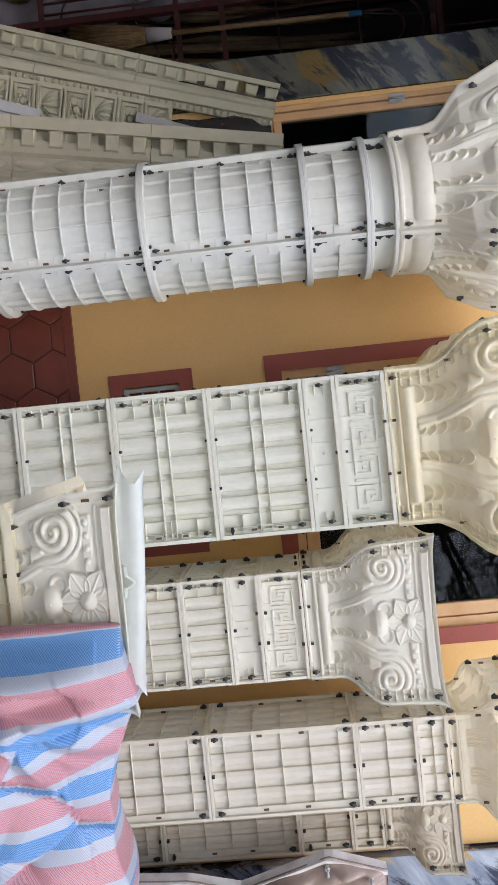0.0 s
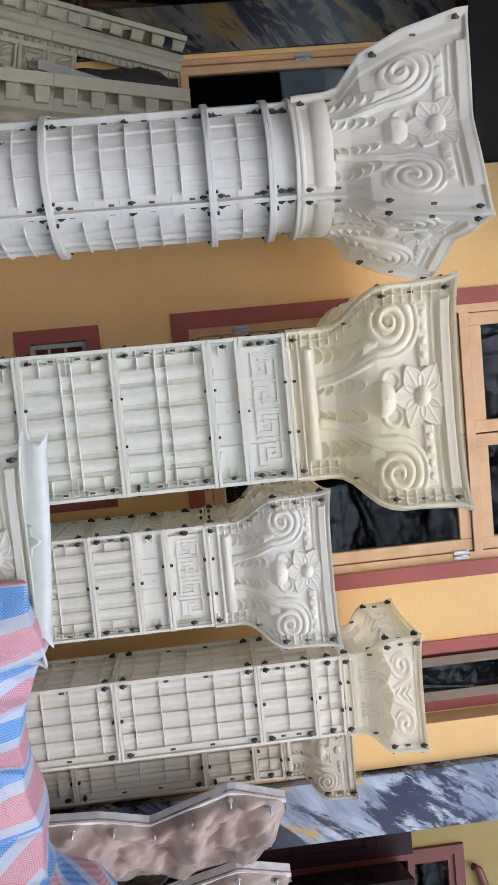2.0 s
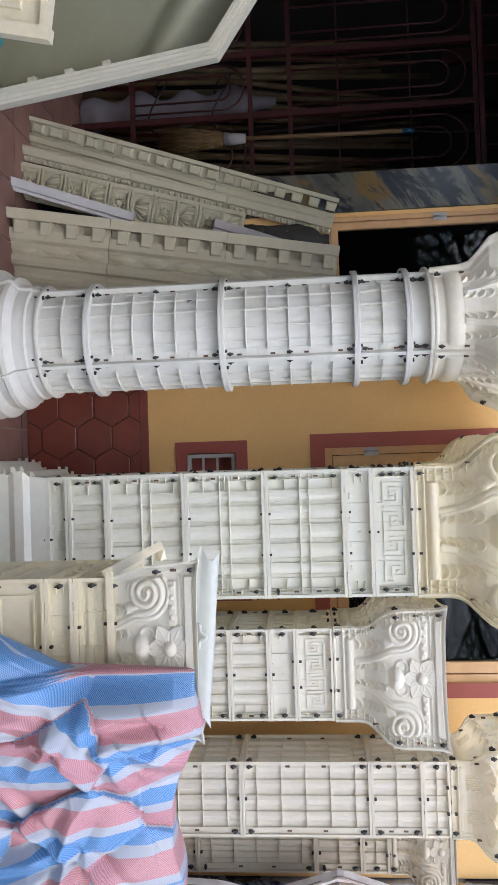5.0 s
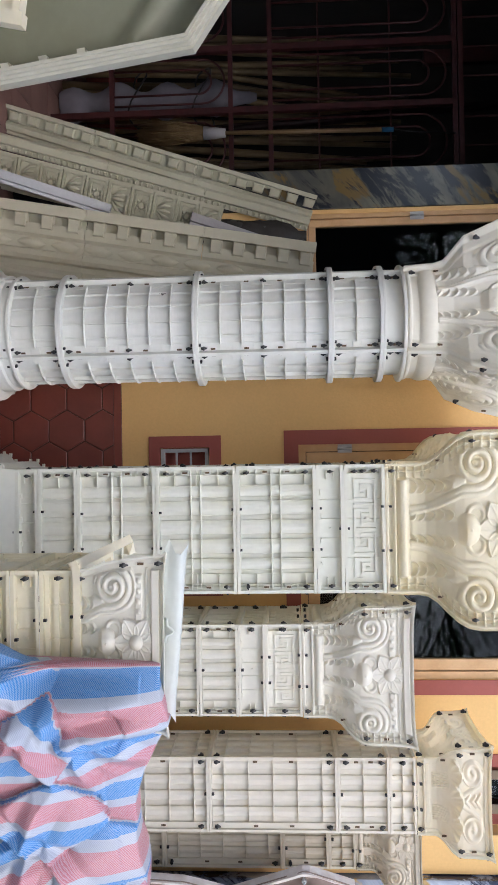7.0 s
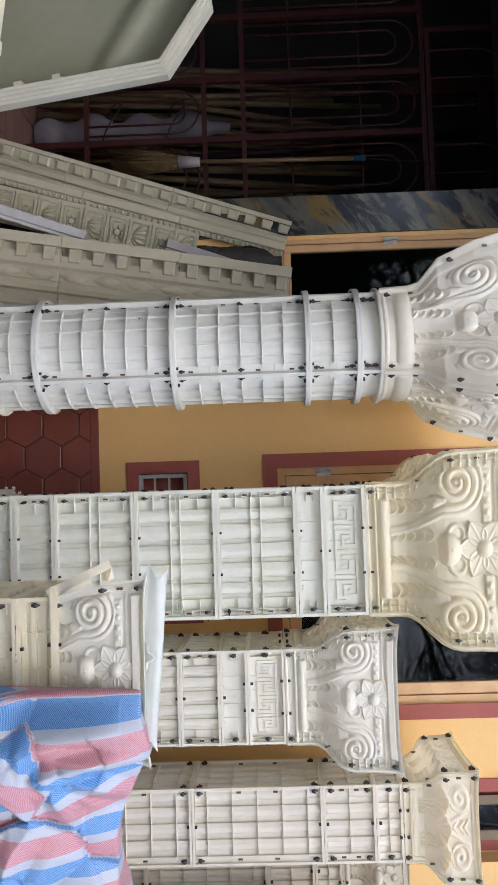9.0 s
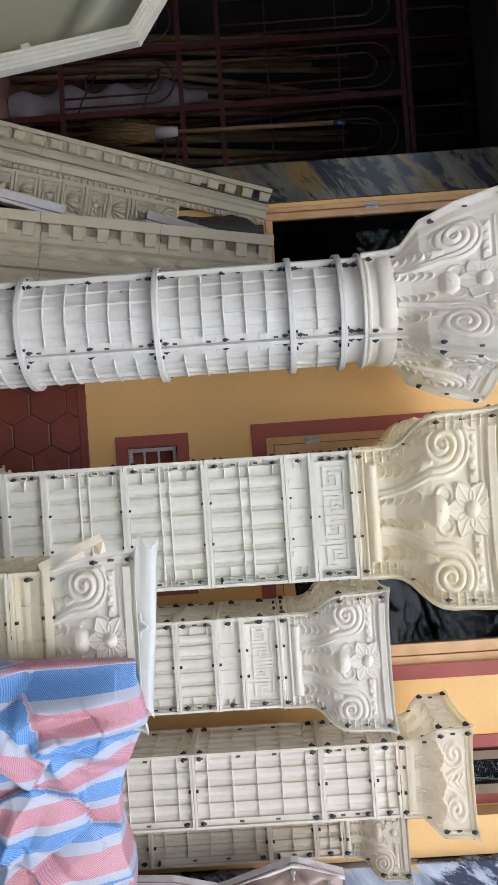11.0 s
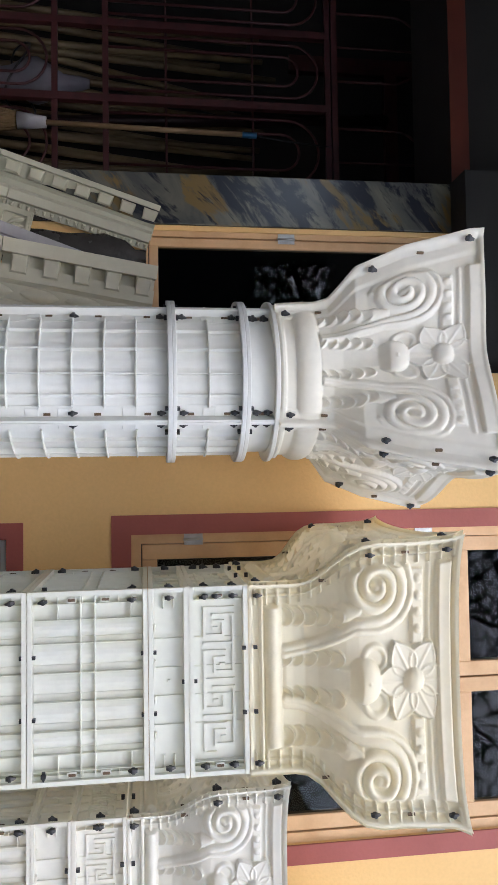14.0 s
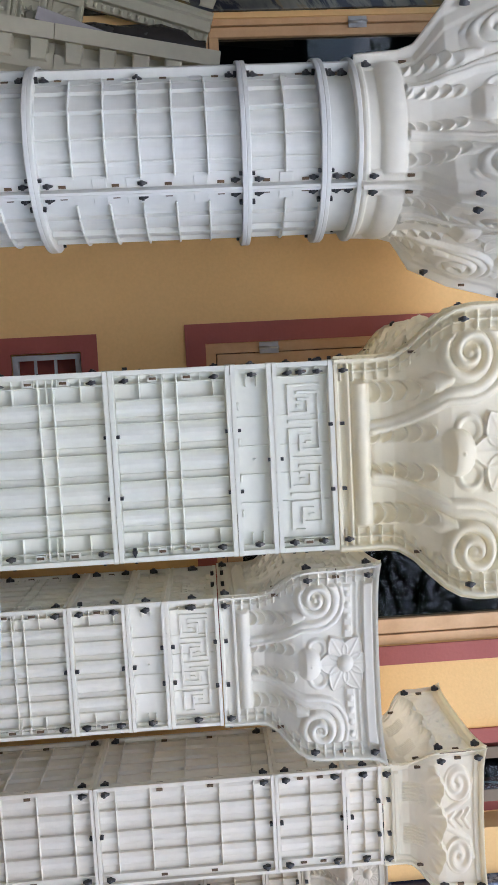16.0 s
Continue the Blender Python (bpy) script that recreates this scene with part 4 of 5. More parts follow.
column_mould("aged grey-brown plastic pilaster mould, dusty", 1.405, 3.03, 0.25,
             [(0.26, 0.829, "grid"), (0.829, 1.347, "grid"), (1.347, 1.547, "grid"), (1.547, 1.663, "grid")],
             (1.665, 0.27, 0.075, relief_leafy, 0.0), (M_AGED, M_AGED), 0.8, seed=9)
short = column_mould("low cream plastic column mould with leafy capital, partly under a tarpaulin", 0.285, 2.07, 0.42,
                     [(0.16, 0.36, "inset"), (0.36, 0.55, "inset"), (0.55, 0.64, "plain"), (0.64, 0.755, "groove")],
                     (0.757, 0.275, 0.052, relief_upper, 0.0), (M_CREAM, M_CAPW), 0.9, sides=(0, 3), foot_clips=False, cap_sides=(0,), seed=11)
neck = border(Build(), -0.232, 0.232, -0.226, 0.21, 0.034, 0, 0.022)
neck.v = [(x, z, 0.748 - FLOOR + y) for x, y, z in neck.v]
side_bar = Build()
side_bar.tube([(-0.225, -0.225, 0.752 - FLOOR), (-0.246, -0.03, 0.80 - FLOOR), (-0.262, 0.13, 0.842 - FLOOR), (-0.215, 0.14, 0.845 - FLOOR)], 0.020, 4)
side_bar.smooth = [False] * len(side_bar.smooth)
part("side_frame", side_bar, M_CREAM, short, "bare side frame rising behind the neck")
part("neck_flange", neck, M_CREAM, short, "open square flange at the neck")


def abacus_rim():
    """A bowed white strip along the front of the low capital, creased along its length, forked at its ends."""
    b = Build()
    n = 60
    rows = []
    for o, z, reach in ((-0.026, -0.006, 0.262), (0.0, -0.014, 0.268), (0.010, -0.004, 0.290), (0.008, 0.006, 0.318), (0.010, 0.016, 0.296), (0.013, 0.032, 0.270), (0.014, 0.050, 0.268), (0.010, 0.064, 0.288), (-0.002, 0.072, 0.306), (-0.012, 0.066, 0.268), (-0.026, -0.006, 0.262)):
        rows.append([((-1 + 2 * i / n) * reach * 0.86, -(0.262 + o) + 0.030 * (1 - (-1 + 2 * i / n) ** 2), z * 0.85 + 0.006 * abs(-1 + 2 * i / n) ** 8) for i in range(n + 1)])
    b.grid(rows)
    return b


rim = part("abacus_rim", abacus_rim(), M_RIMW, short, "thin white bowed rim", pose(-0.038, 0, 1.016 - FLOOR, 0, 5, 0))
lf = Build()
lf.tube([(-0.036, -0.248, 0.010), (-0.034, -0.251, 0.018), (-0.014, -0.254, 0.020), (-0.006, -0.255, 0.034), (0.0, -0.255, 0.040), (0.006, -0.255, 0.034), (0.014, -0.254, 0.020), (0.034, -0.251, 0.018), (0.036, -0.248, 0.010)], 0.0045, 8)
part("leaf_ornament", lf, M_RIMW, rim)


CORNER = ((0, 0.03, 0.2, 0.27, 0.31, 0.39, 0.5, 0.63, 0.8, 0.93, 1), (0.2265, 0.229, 0.235, 0.248, 0.278, 0.343, 0.372, 0.408, 0.435, 0.458, 0.462))


def round_column():
    """Round column mould in quarter shells: ribs and rings outside, seams at the corners of the capital."""
    cx, cy, face = -0.793, 2.73, -10.0
    col = thing("round_column_mould", "tall white plastic round column mould with ribbed shells and leafy capital", "column mould", pose(cx, cy, FLOOR, 0, 0, -face * -1), "column moulds")
    R = 0.2265
    levels = [(0.303, 0.511, 2), (0.511, 1.048, 6), (1.048, 1.576, 6), (1.576, 1.775, 2), (1.775, 1.866, 0)]
    q = math.pi / 4
    for k in range(4):
        rot = pose(0, 0, 0, 0, 0, 90 * k)
        for z0, z1, n in levels:
            h, r0, steps = z1 - z0, R - 0.024, 16
            shelf = q - 0.19
            feats = [(-q, -shelf, 0, h, 0.008), (shelf, q, 0, h, 0.008)] if n else []
            more = [-q + 2 * q * i / 40 for i in range(41)]
            if n:
                for i in range(1, n):
                    z = 0.012 + (h - 0.024) * i / n
                    feats.append((-shelf - 0.03, shelf + 0.03, z - 0.0027, z + 0.0027, 0.0175))
                for a, up, t in ((-0.13, 0.0165, 0.012), (0.19, 0.0135, 0.011), (-0.42, 0.0135, 0.011), (0.46, 0.012, 0.010)):
                    feats.append((a - t, a + t, 0.012, h - 0.012, up))
                for i in range(3 if h > 0.4 else 1):
                    zc = h * ((0.30, 0.46, 0.78)[i] if h > 0.4 else 0.5)
                    for sd in (-1, 1):
                        feats.append((sd * (q - 0.10) - 0.055, sd * (q - 0.10) + 0.055, zc - 0.018, zc + 0.018, 0.0105))

            def humps(A, Z, n=n):
                return (0.0065 * np.abs(np.sin((A + 0.13) * 9.8)) if n else 0.004) + 0 * A
            b = moulded(-q, q, 0, h, feats, humps, lambda a, z, up, r0=r0: ((r0 + up) * math.sin(a), -(r0 + up) * math.cos(a), z), 0.0015, more)
            p = part("shell", b, M_WHITE, col, m=rot @ pose(0, 0, z0 - FLOOR))
            for z, t in ((0, 0.012), (h - 0.012, 0.012)):
                hoop = Build().lathe([(r0, z), (R + 0.009, z), (R + 0.010, z + 0.002), (R + 0.010, z + t - 0.002), (R + 0.009, z + t), (r0, z + t)], -q, q, 24)
                hoop.smooth = [False] * len(hoop.smooth)
                part("ring", hoop, M_WHITE, p)
            for sd in (-1, 1):
                m = Matrix.Rotation(sd * q, 4, 'Z')
                part("seam_flange", Build().box(*((0.0005, 0.0075) if sd < 0 else (-0.0075, -0.0005)), -(R + 0.006), -r0 + 0.004, 0.0, h, m), M_WHITE, p)
                for z in [h * (i + 0.5) / max(1, round(h / 0.13)) for i in range(max(1, round(h / 0.13)))]:
                    ms = Matrix.Rotation(sd * (q - 0.07), 4, 'Z') @ Matrix.Translation((0, -r0 - 0.0085, z))
                    part("slot", SLOT, None, p, m=ms)
            for sd in (-1, 1):
                zs = [0.03, h - 0.03] + ([h * 0.5] if h > 0.4 else [])
                for z in zs:
                    m = Matrix.Rotation(sd * (q - 0.085), 4, 'Z') @ Matrix.Translation((0, -r0 - 0.007, z))
                    part("clip", CLIP, None, p, m=m)
            for a in (-0.62, 0.62):
                part("pin", PIN, None, p, m=Matrix.Rotation(a, 4, 'Z') @ Matrix.Translation((0, -R + 0.006, 0.0)))
        # capital quarter
        nu, nv, hc = 200, 180, 0.555
        v = np.linspace(0, 1, nv)[:, None]
        u = np.linspace(-1, 1, nu)[None, :]
        corner = np.interp(v, CORNER[0], CORNER[1])
        middle = np.interp(v, (0, 0.03, 0.2, 0.32, 0.5, 0.8, 1), (R, 0.224, 0.222, 0.216, 0.232, 0.266, 0.290))
        rad = middle + (corner - middle) * np.abs(u) ** 1.7
        s, hh = np.sign(u) * np.abs(u) ** 1.28 * (0.25 + 0.13 * flare(v)), v * 0.53 + 0 * u
        edge = (1 - np.abs(u)) * rad * q
        rr = relief_leafy(s, np.maximum(hh - 0.045, 0) * 1.07) * (hh > 0.112) * np.clip((edge - 0.036) / 0.02, 0, 1) * 0.72
        rr = np.maximum(rr, np.where(edge < 0.036, 0.006 * np.clip((0.036 - edge) / 0.004, 0, 1), 0.0))
        rr = np.maximum(rr, 0.030 * np.sqrt(np.clip((0.0085 - edge) / 0.003, 0, 1)))
        rr = np.maximum(rr, 0.018 * np.sqrt(np.clip((v - 0.975) / 0.01, 0, 1)))
        rr = np.maximum(rr, 0.017 * np.sqrt(np.clip(1 - ((hh - 0.078) / 0.032) ** 2, 0, 1)) * np.clip((edge - 0.009) / 0.02, 0.6, 1))
        rr = np.maximum(rr, 0.010 * np.clip((0.008 - np.abs(hh - 0.010)) / 0.003, 0, 1))
        rad = rad + rr - 0.008
        a = u * q + 0 * v
        z = v * hc + 0.012 * v ** 6 * np.abs(u) ** 6
        b = Build()
        b.grid([[(rad[i, j] * math.sin(a[i, j]), -rad[i, j] * math.cos(a[i, j]), z[i, j]) for j in range(nu)] for i in range(nv)])
        b.grid([[(rad[-1, j] * f * math.sin(a[-1, j]), -rad[-1, j] * f * math.cos(a[-1, j]), z[-1, j] + zz) for j in range(nu)] for f, zz in ((1, 0), (0.95, 0), (0.91, -0.04))], smooth=False)
        c = part("capital", b, M_CAPW, col, m=rot @ pose(0, 0, 1.868 - FLOOR))
        for sd in (-1, 1):
            for vv in (0.05, 0.47, 0.94):
                rv = float(np.interp(vv, CORNER[0], CORNER[1]))
                part("clip", CLIP, None, c, m=Matrix.Rotation(sd * (q - 0.021 / rv), 4, 'Z') @ Matrix.Translation((0, -rv + 0.002, vv * hc)))
            for vv in (0.22, 0.70):
                rv = float(np.interp(vv, CORNER[0], CORNER[1]))
                part("slot", SLOT, None, c, m=Matrix.Rotation(sd * (q - 0.022 / rv), 4, 'Z') @ Matrix.Translation((0, -rv + 0.003, vv * hc)))
        # base quarter
        prof = [(0.318, 0.0), (0.318, 0.075), (0.306, 0.080), (0.306, 0.108), (0.314, 0.116), (0.312, 0.134), (0.288, 0.150), (0.274, 0.156), (0.274, 0.186), (0.282, 0.194), (0.278, 0.212), (0.256, 0.226), (0.246, 0.236), (0.240, 0.270), (0.240, 0.282), (0.229, 0.288), (0.227, 0.321)]
        b = Build()
        b.lathe(prof, -q, q, 24)
        b.smooth = [False] * len(b.smooth)
        for sd in (-1, 1):
            for (r1, z1), (r2, z2) in zip(prof, prof[1:]):
                m = Matrix.Rotation(sd * q, 4, 'Z')
                lo, hi = (0.0005, 0.006) if sd < 0 else (-0.006, -0.0005)
                pts = [m @ Vector((x, -(r + o), z)) for x in (lo, hi) for r, z, o in ((r1, z1, 0), (r1, z1, 0.012), (r2, z2, 0.012), (r2, z2, 0))]
                n0 = len(b.v)
                b.v += [tuple(p) for p in pts]
                for f in ((0, 1, 2, 3), (7, 6, 5, 4), (1, 5, 6, 2)):
                    b.f.append(tuple(n0 + i for i in f))
                    b.smooth.append(False)
        part("base", b, M_WHITE, col, m=rot)
    return col


rc = round_column()
# a scrawled pen mark, not legible
mark = Build()
for k, (a, z0, z1) in enumerate(((-0.42, 0.905, 0.925), (-0.40, 0.912, 0.930), (-0.375, 0.915, 0.922))):
    mk = Matrix.Rotation(a, 4, 'Z')
    mark.box(-0.004, 0.004, -0.2115, -0.2095, z0 - FLOOR, z0 - FLOOR + 0.0016, mk)
    mark.box(-0.0007, 0.0007, -0.2115, -0.2095, z0 - FLOOR, z1 - FLOOR, mk)
part("pen_mark", mark, M_BLACK, rc)


# ---- leaning cornices ----
def frame_from(foot, top, face):
    """A pose with z from foot to top and -y turned towards face."""
    foot, top = Vector(foot), Vector(top)
    z = (top - foot).normalized()
    y = -(Vector(face) - foot)
    y = (y - z * y.dot(z)).normalized()
    x = y.cross(z)
    return Matrix.Translation(foot) @ Matrix((x, y, z)).transposed().to_4x4(), (top - foot).length


def extrusion(profile, length, x0=0.0):
    """A moulding: profile of (x, y) across, extruded along z, closed at the ends."""
    b = Build()
    for (a, c), (d, e) in zip(profile, profile[1:] + profile[:1]):
        b.face([(a, c, 0), (d, e, 0), (d, e, length), (a, c, length)])
    b.face([(x, y, 0) for x, y in profile][::-1])
    b.face([(x, y, length) for x, y in profile])
    return b


def cornice(label, foot, top, face, profile, mat, blocks=None, splits=(), name="cornice_mould"):
    m, n = frame_from(foot, top, face)
    t = thing(name, label, "cornice", m, "leaning cornices")
    cuts = [0.0, *[q * n for q in splits], n]
    for z0, z1 in zip(cuts, cuts[1:]):
        seg = part("length", extrusion(profile, z1 - z0 - 0.003), mat, t, m=pose(0, 0, z0))
        bevel(seg, 0.003, 1)
        if blocks:
            bx0, bx1, by0, by1, pitch, long = blocks
            k = int((z1 - z0) / pitch)
            me = bevel_block(bx1 - bx0, by1 - by0, long, mat)
            for i in range(k):
                part("dentil", me, None, seg, m=pose(bx0, by0, (i + 0.3) * (z1 - z0) / k))
    return t


def bevel_block(w, d, h, mat):
    b, c = Build(), 0.006
    b.grid([[(0, d, 0), (0, c, 0), (c, 0, c), (w - c, 0, c), (w, c, 0), (w, d, 0)], [(0, d, h), (0, c, h), (c, 0, h - c), (w - c, 0, h - c), (w, c, h), (w, d, h)]], smooth=False, flip=True)
    b.face([(0, d, 0), (w, d, 0), (w, c, 0), (w - c, 0, c), (c, 0, c), (0, c, 0)])
    b.face([(0, d, h), (0, c, h), (c, 0, h - c), (w - c, 0, h - c), (w, c, h), (w, d, h)])
    return b.mesh("dentil", mat)


FACE = (-0.6, -1.0, 0.9)
wide = [(0, 0.06), (0, 0.0), (0.048, 0.0), (0.05, 0.055), (0.088, 0.055), (0.09, 0.016), (0.14, 0.012), (0.155, 0.025), (0.21, 0.028), (0.215, 0.012), (0.24, 0.0),
        (0.26, 0.004), (0.27, 0.026), (0.295, 0.034), (0.315, 0.02), (0.335, 0.022), (0.345, 0.0), (0.375, 0.0), (0.375, 0.06)]
c5 = cornice("broad buff plastic cornice mould with dentils, leaning", (-1.505, 3.05, FLOOR), (-1.285, 3.25, 1.56), FACE, wide, M_CORN, (0.049, 0.116, 0.004, 0.056, 0.105, 0.058), (0.31, 0.66))
m5, n5 = frame_from((-1.505, 3.05, FLOOR), (-1.285, 3.25, 1.56), FACE)
for i in range(10):
    lb = Build()
    pts = []
    for a in range(9):
        u = a / 8
        pts.append([(0.183 + 0.024 * v * math.sin(math.pi * u) ** 0.7, 0.024 - 0.016 * (1 - v * v) * math.sin(math.pi * u), u * 0.14) for v in (-1, -0.5, 0, 0.5, 1)])
    lb.grid(pts, flip=True)
    part("leaf_ornament", lb, M_CORN, c5, m=pose(0, 0, 0.02 + i * n5 / 10.1))
narrow = [(0, 0.09), (0, 0.03), (0.02, 0.03), (0.022, 0.045), (0.075, 0.045), (0.08, 0.02), (0.095, 0.0), (0.12, 0.0), (0.125, 0.012), (0.14, 0.012), (0.14, 0.09)]
cornice("greenish cream plastic cornice mould with round blocks, leaning", (-2.085, 3.36, FLOOR), (-1.58, 3.44, 1.575), FACE, narrow, M_OLIVE, (0.026, 0.07, 0.020, 0.046, 0.085, 0.058), (0.29, 0.62))
plain = [(0, 0.06), (0, 0.012), (0.012, 0.0), (0.045, 0.0), (0.05, 0.018), (0.075, 0.022), (0.075, 0.06)]
cornice("greenish cream plastic moulding strip, leaning", (-1.90, 3.28, FLOOR), (-1.475, 3.44, 1.54), FACE, plain, M_OLIVE, (0.052, 0.072, 0.012, 0.024, 0.03, 0.016), (0.35, 0.66))


def frieze():
    m, n = frame_from((-1.80, 3.24, FLOOR), (-1.50, 3.33, 1.10), FACE)
    t = thing("frieze_mould", "greenish cream plastic frieze mould with square rosettes, leaning", "frieze", m, "leaning cornices")
    part("backing", Build().box(0, 0.18, 0.03, 0.05, 0, n), M_OLIVE, t)
    k = 10
    for i in range(k):
        z0, z1 = i * n / k + 0.004, (i + 1) * n / k - 0.004
        b = border(Build(), 0.012, 0.168, z0, z1, 0.010, 0.012, 0.03)
        if i % 2 == 0:
            border(b, 0.035, 0.145, z0 + 0.022, z1 - 0.022, 0.005, 0.018, 0.03)
            b.tube([(0.09, 0.03, (z0 + z1) / 2), (0.09, 0.021, (z0 + z1) / 2)], [0.022, 0.010], 10)
            for a in range(8):
                q = a * math.tau / 8
                b.tube([(0.09 + 0.018 * math.cos(q), 0.028, (z0 + z1) / 2 + 0.018 * math.sin(q)), (0.09 + 0.034 * math.cos(q), 0.028, (z0 + z1) / 2 + 0.034 * math.sin(q))], [0.008, 0.003], 6)
        else:
            for a in range(5):
                x = 0.04 + a * 0.025
                b.tube([(0.09 + (x - 0.09) * 0.3, 0.028, z0 + 0.02), (x, 0.028, (z0 + z1) / 2), (x + (x - 0.09) * 0.15, 0.028, z1 - 0.02)], [0.004, 0.010, 0.004], 6)
        part("tile", b, M_OLIVE, t)
    return t


frieze()
strip = [(0, 0.05), (0, 0.0), (0.04, 0.0), (0.045, 0.012), (0.06, 0.012), (0.06, 0.05)]
cornice("thin grey plastic channel strip, leaning", (-1.675, 3.12, FLOOR), (-1.50, 3.24, 0.56), FACE, strip, M_GREYPAINT, None, (), "channel_strip")
cornice("clear grey plastic channel strip, leaning", (-1.47, 3.30, 0.95), (-1.36, 3.42, 1.34), FACE, strip, M_CLOTH, None, (), "channel_strip")


# lumpy dark tube that fills the shaded gap behind the cornices
bundle = thing("wrapped_bundle", "bundle in crinkled plastic wrap behind the cornices, coloured dark for the gap's shade", "bundle")
bn = Build()
rows = []
for i in range(40):
    v = i / 39
    c = Vector((-1.50 + 0.13 * v, 3.415 + 0.03 * v, FLOOR + 0.002 + 1.53 * v))
    rows.append([(c.x + (0.05 + 0.018 * noise.noise((math.cos(a) * 2, math.sin(a) * 2, v * 14))) * math.cos(a) * (1.35 if v < 0.97 else 0.6), c.y + 0.03 * math.sin(a), c.z) for a in [k * math.tau / 16 for k in range(17)]])
bn.grid(rows)
part("wrap", bn, M_WRAP, bundle)


# ---- standing tray mould and pieces on it ----
def tray():
    """Large eight-sided tray mould standing on edge: stepped rim round a sunken face."""
    foot = Vector((-1.345, 1.86, FLOOR))
    m = Matrix.Translation(foot) @ pose(0, 0, 0, 0, -7.5, 14)
    t = thing("tray_mould", "large eight-sided dusty plastic tray mould standing on edge", "tray mould", m)
    W, H, c = 1.5, 1.335, 0.17
    def ring(i):
        return [(-i, 0 + i), (-i, H - c - i * 0.4), (-c - i * 0.4, H - i), (-W + c + i * 0.4, H - i), (-W + i, H - c - i * 0.4), (-W + i, 0 + i)]
    b = Build()
    steps = [(0.0, 0.10), (0.0, 0.036), (0.008, 0.036), (0.009, 0.024), (0.017, 0.024), (0.018, 0.010), (0.026, 0.010), (0.027, 0.0), (0.036, 0.0), (0.040, 0.10)]
    rows = []
    for i, y in steps:
        r = [(x, y, z) for x, z in ring(i)]
        rows.append(r + [r[0]])
    b.grid(rows, smooth=False)
    part("rim", b, M_TRAYRIM, t, "pale stepped rim")
    f = Build()
    nx, nz = 60, 46
    pts = []
    for j in range(nz + 1):
        row = []
        for i in range(nx + 1):
            x, z = -0.05 - (W - 0.10) * i / nx, 0.05 + (H - 0.10) * j / nz
            x2 = min(x, -0.05 - max(0, z - (H - c - 0.02)))
            d = max(0, 1 - abs((-x2) + (H - z) - 0.42) / 0.055) if -x2 < 0.38 and z > H - 0.40 else 0
            row.append((x2, 0.098 - 0.03 * smooth01(d * 2), z))
        pts.append(row)
    f.grid(pts)
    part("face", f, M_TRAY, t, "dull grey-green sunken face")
    for k in range(7):
        part("lug", Build().box(-0.050, -0.030, 0.004, 0.05, 0.10 + 0.12 * k, 0.125 + 0.12 * k), M_TRAYRIM, t)
    return t


tray()
sm = thing("bracket_mould", "small cream plastic bracket mould with a square rosette, leaning", "bracket mould", Matrix.Translation((-1.60, 1.58, FLOOR)) @ pose(0, 0, 0, 0, 12, 10))
part("body", border(Build().box(-0.30, 0.0, 0.02, 0.05, 0, 0.72), -0.30, 0.0, 0, 0.72, 0.02, 0, 0.02), M_CREAM, sm)
part("rosette", border(Build(), -0.21, -0.07, 0.50, 0.64, 0.012, 0.004, 0.02).box(-0.18, -0.10, 0.010, 0.02, 0.53, 0.61), M_CREAM, sm)
part("arm", Build().box(-0.03, 0.005, -0.012, 0.03, 0.58, 0.735), M_CREAM, sm)
for z in (0.2, 0.4):
    part("clip", CLIP, None, sm, m=pose(-0.01, 0.0, z))
film_ = thing("plastic_film", "scrap of turquoise plastic film under the bracket", "film")
fb = Build()
fb.grid([[(-1.50 + 0.10 * u, 1.66 + 0.02 * math.sin(5 * u + 3 * v), FLOOR + 0.004 + 0.55 * v + 0.02 * math.sin(6 * u)) for u in np.linspace(0, 1, 10)] for v in np.linspace(0, 1, 12)])
part("sheet", fb, M_TEAL, film_)


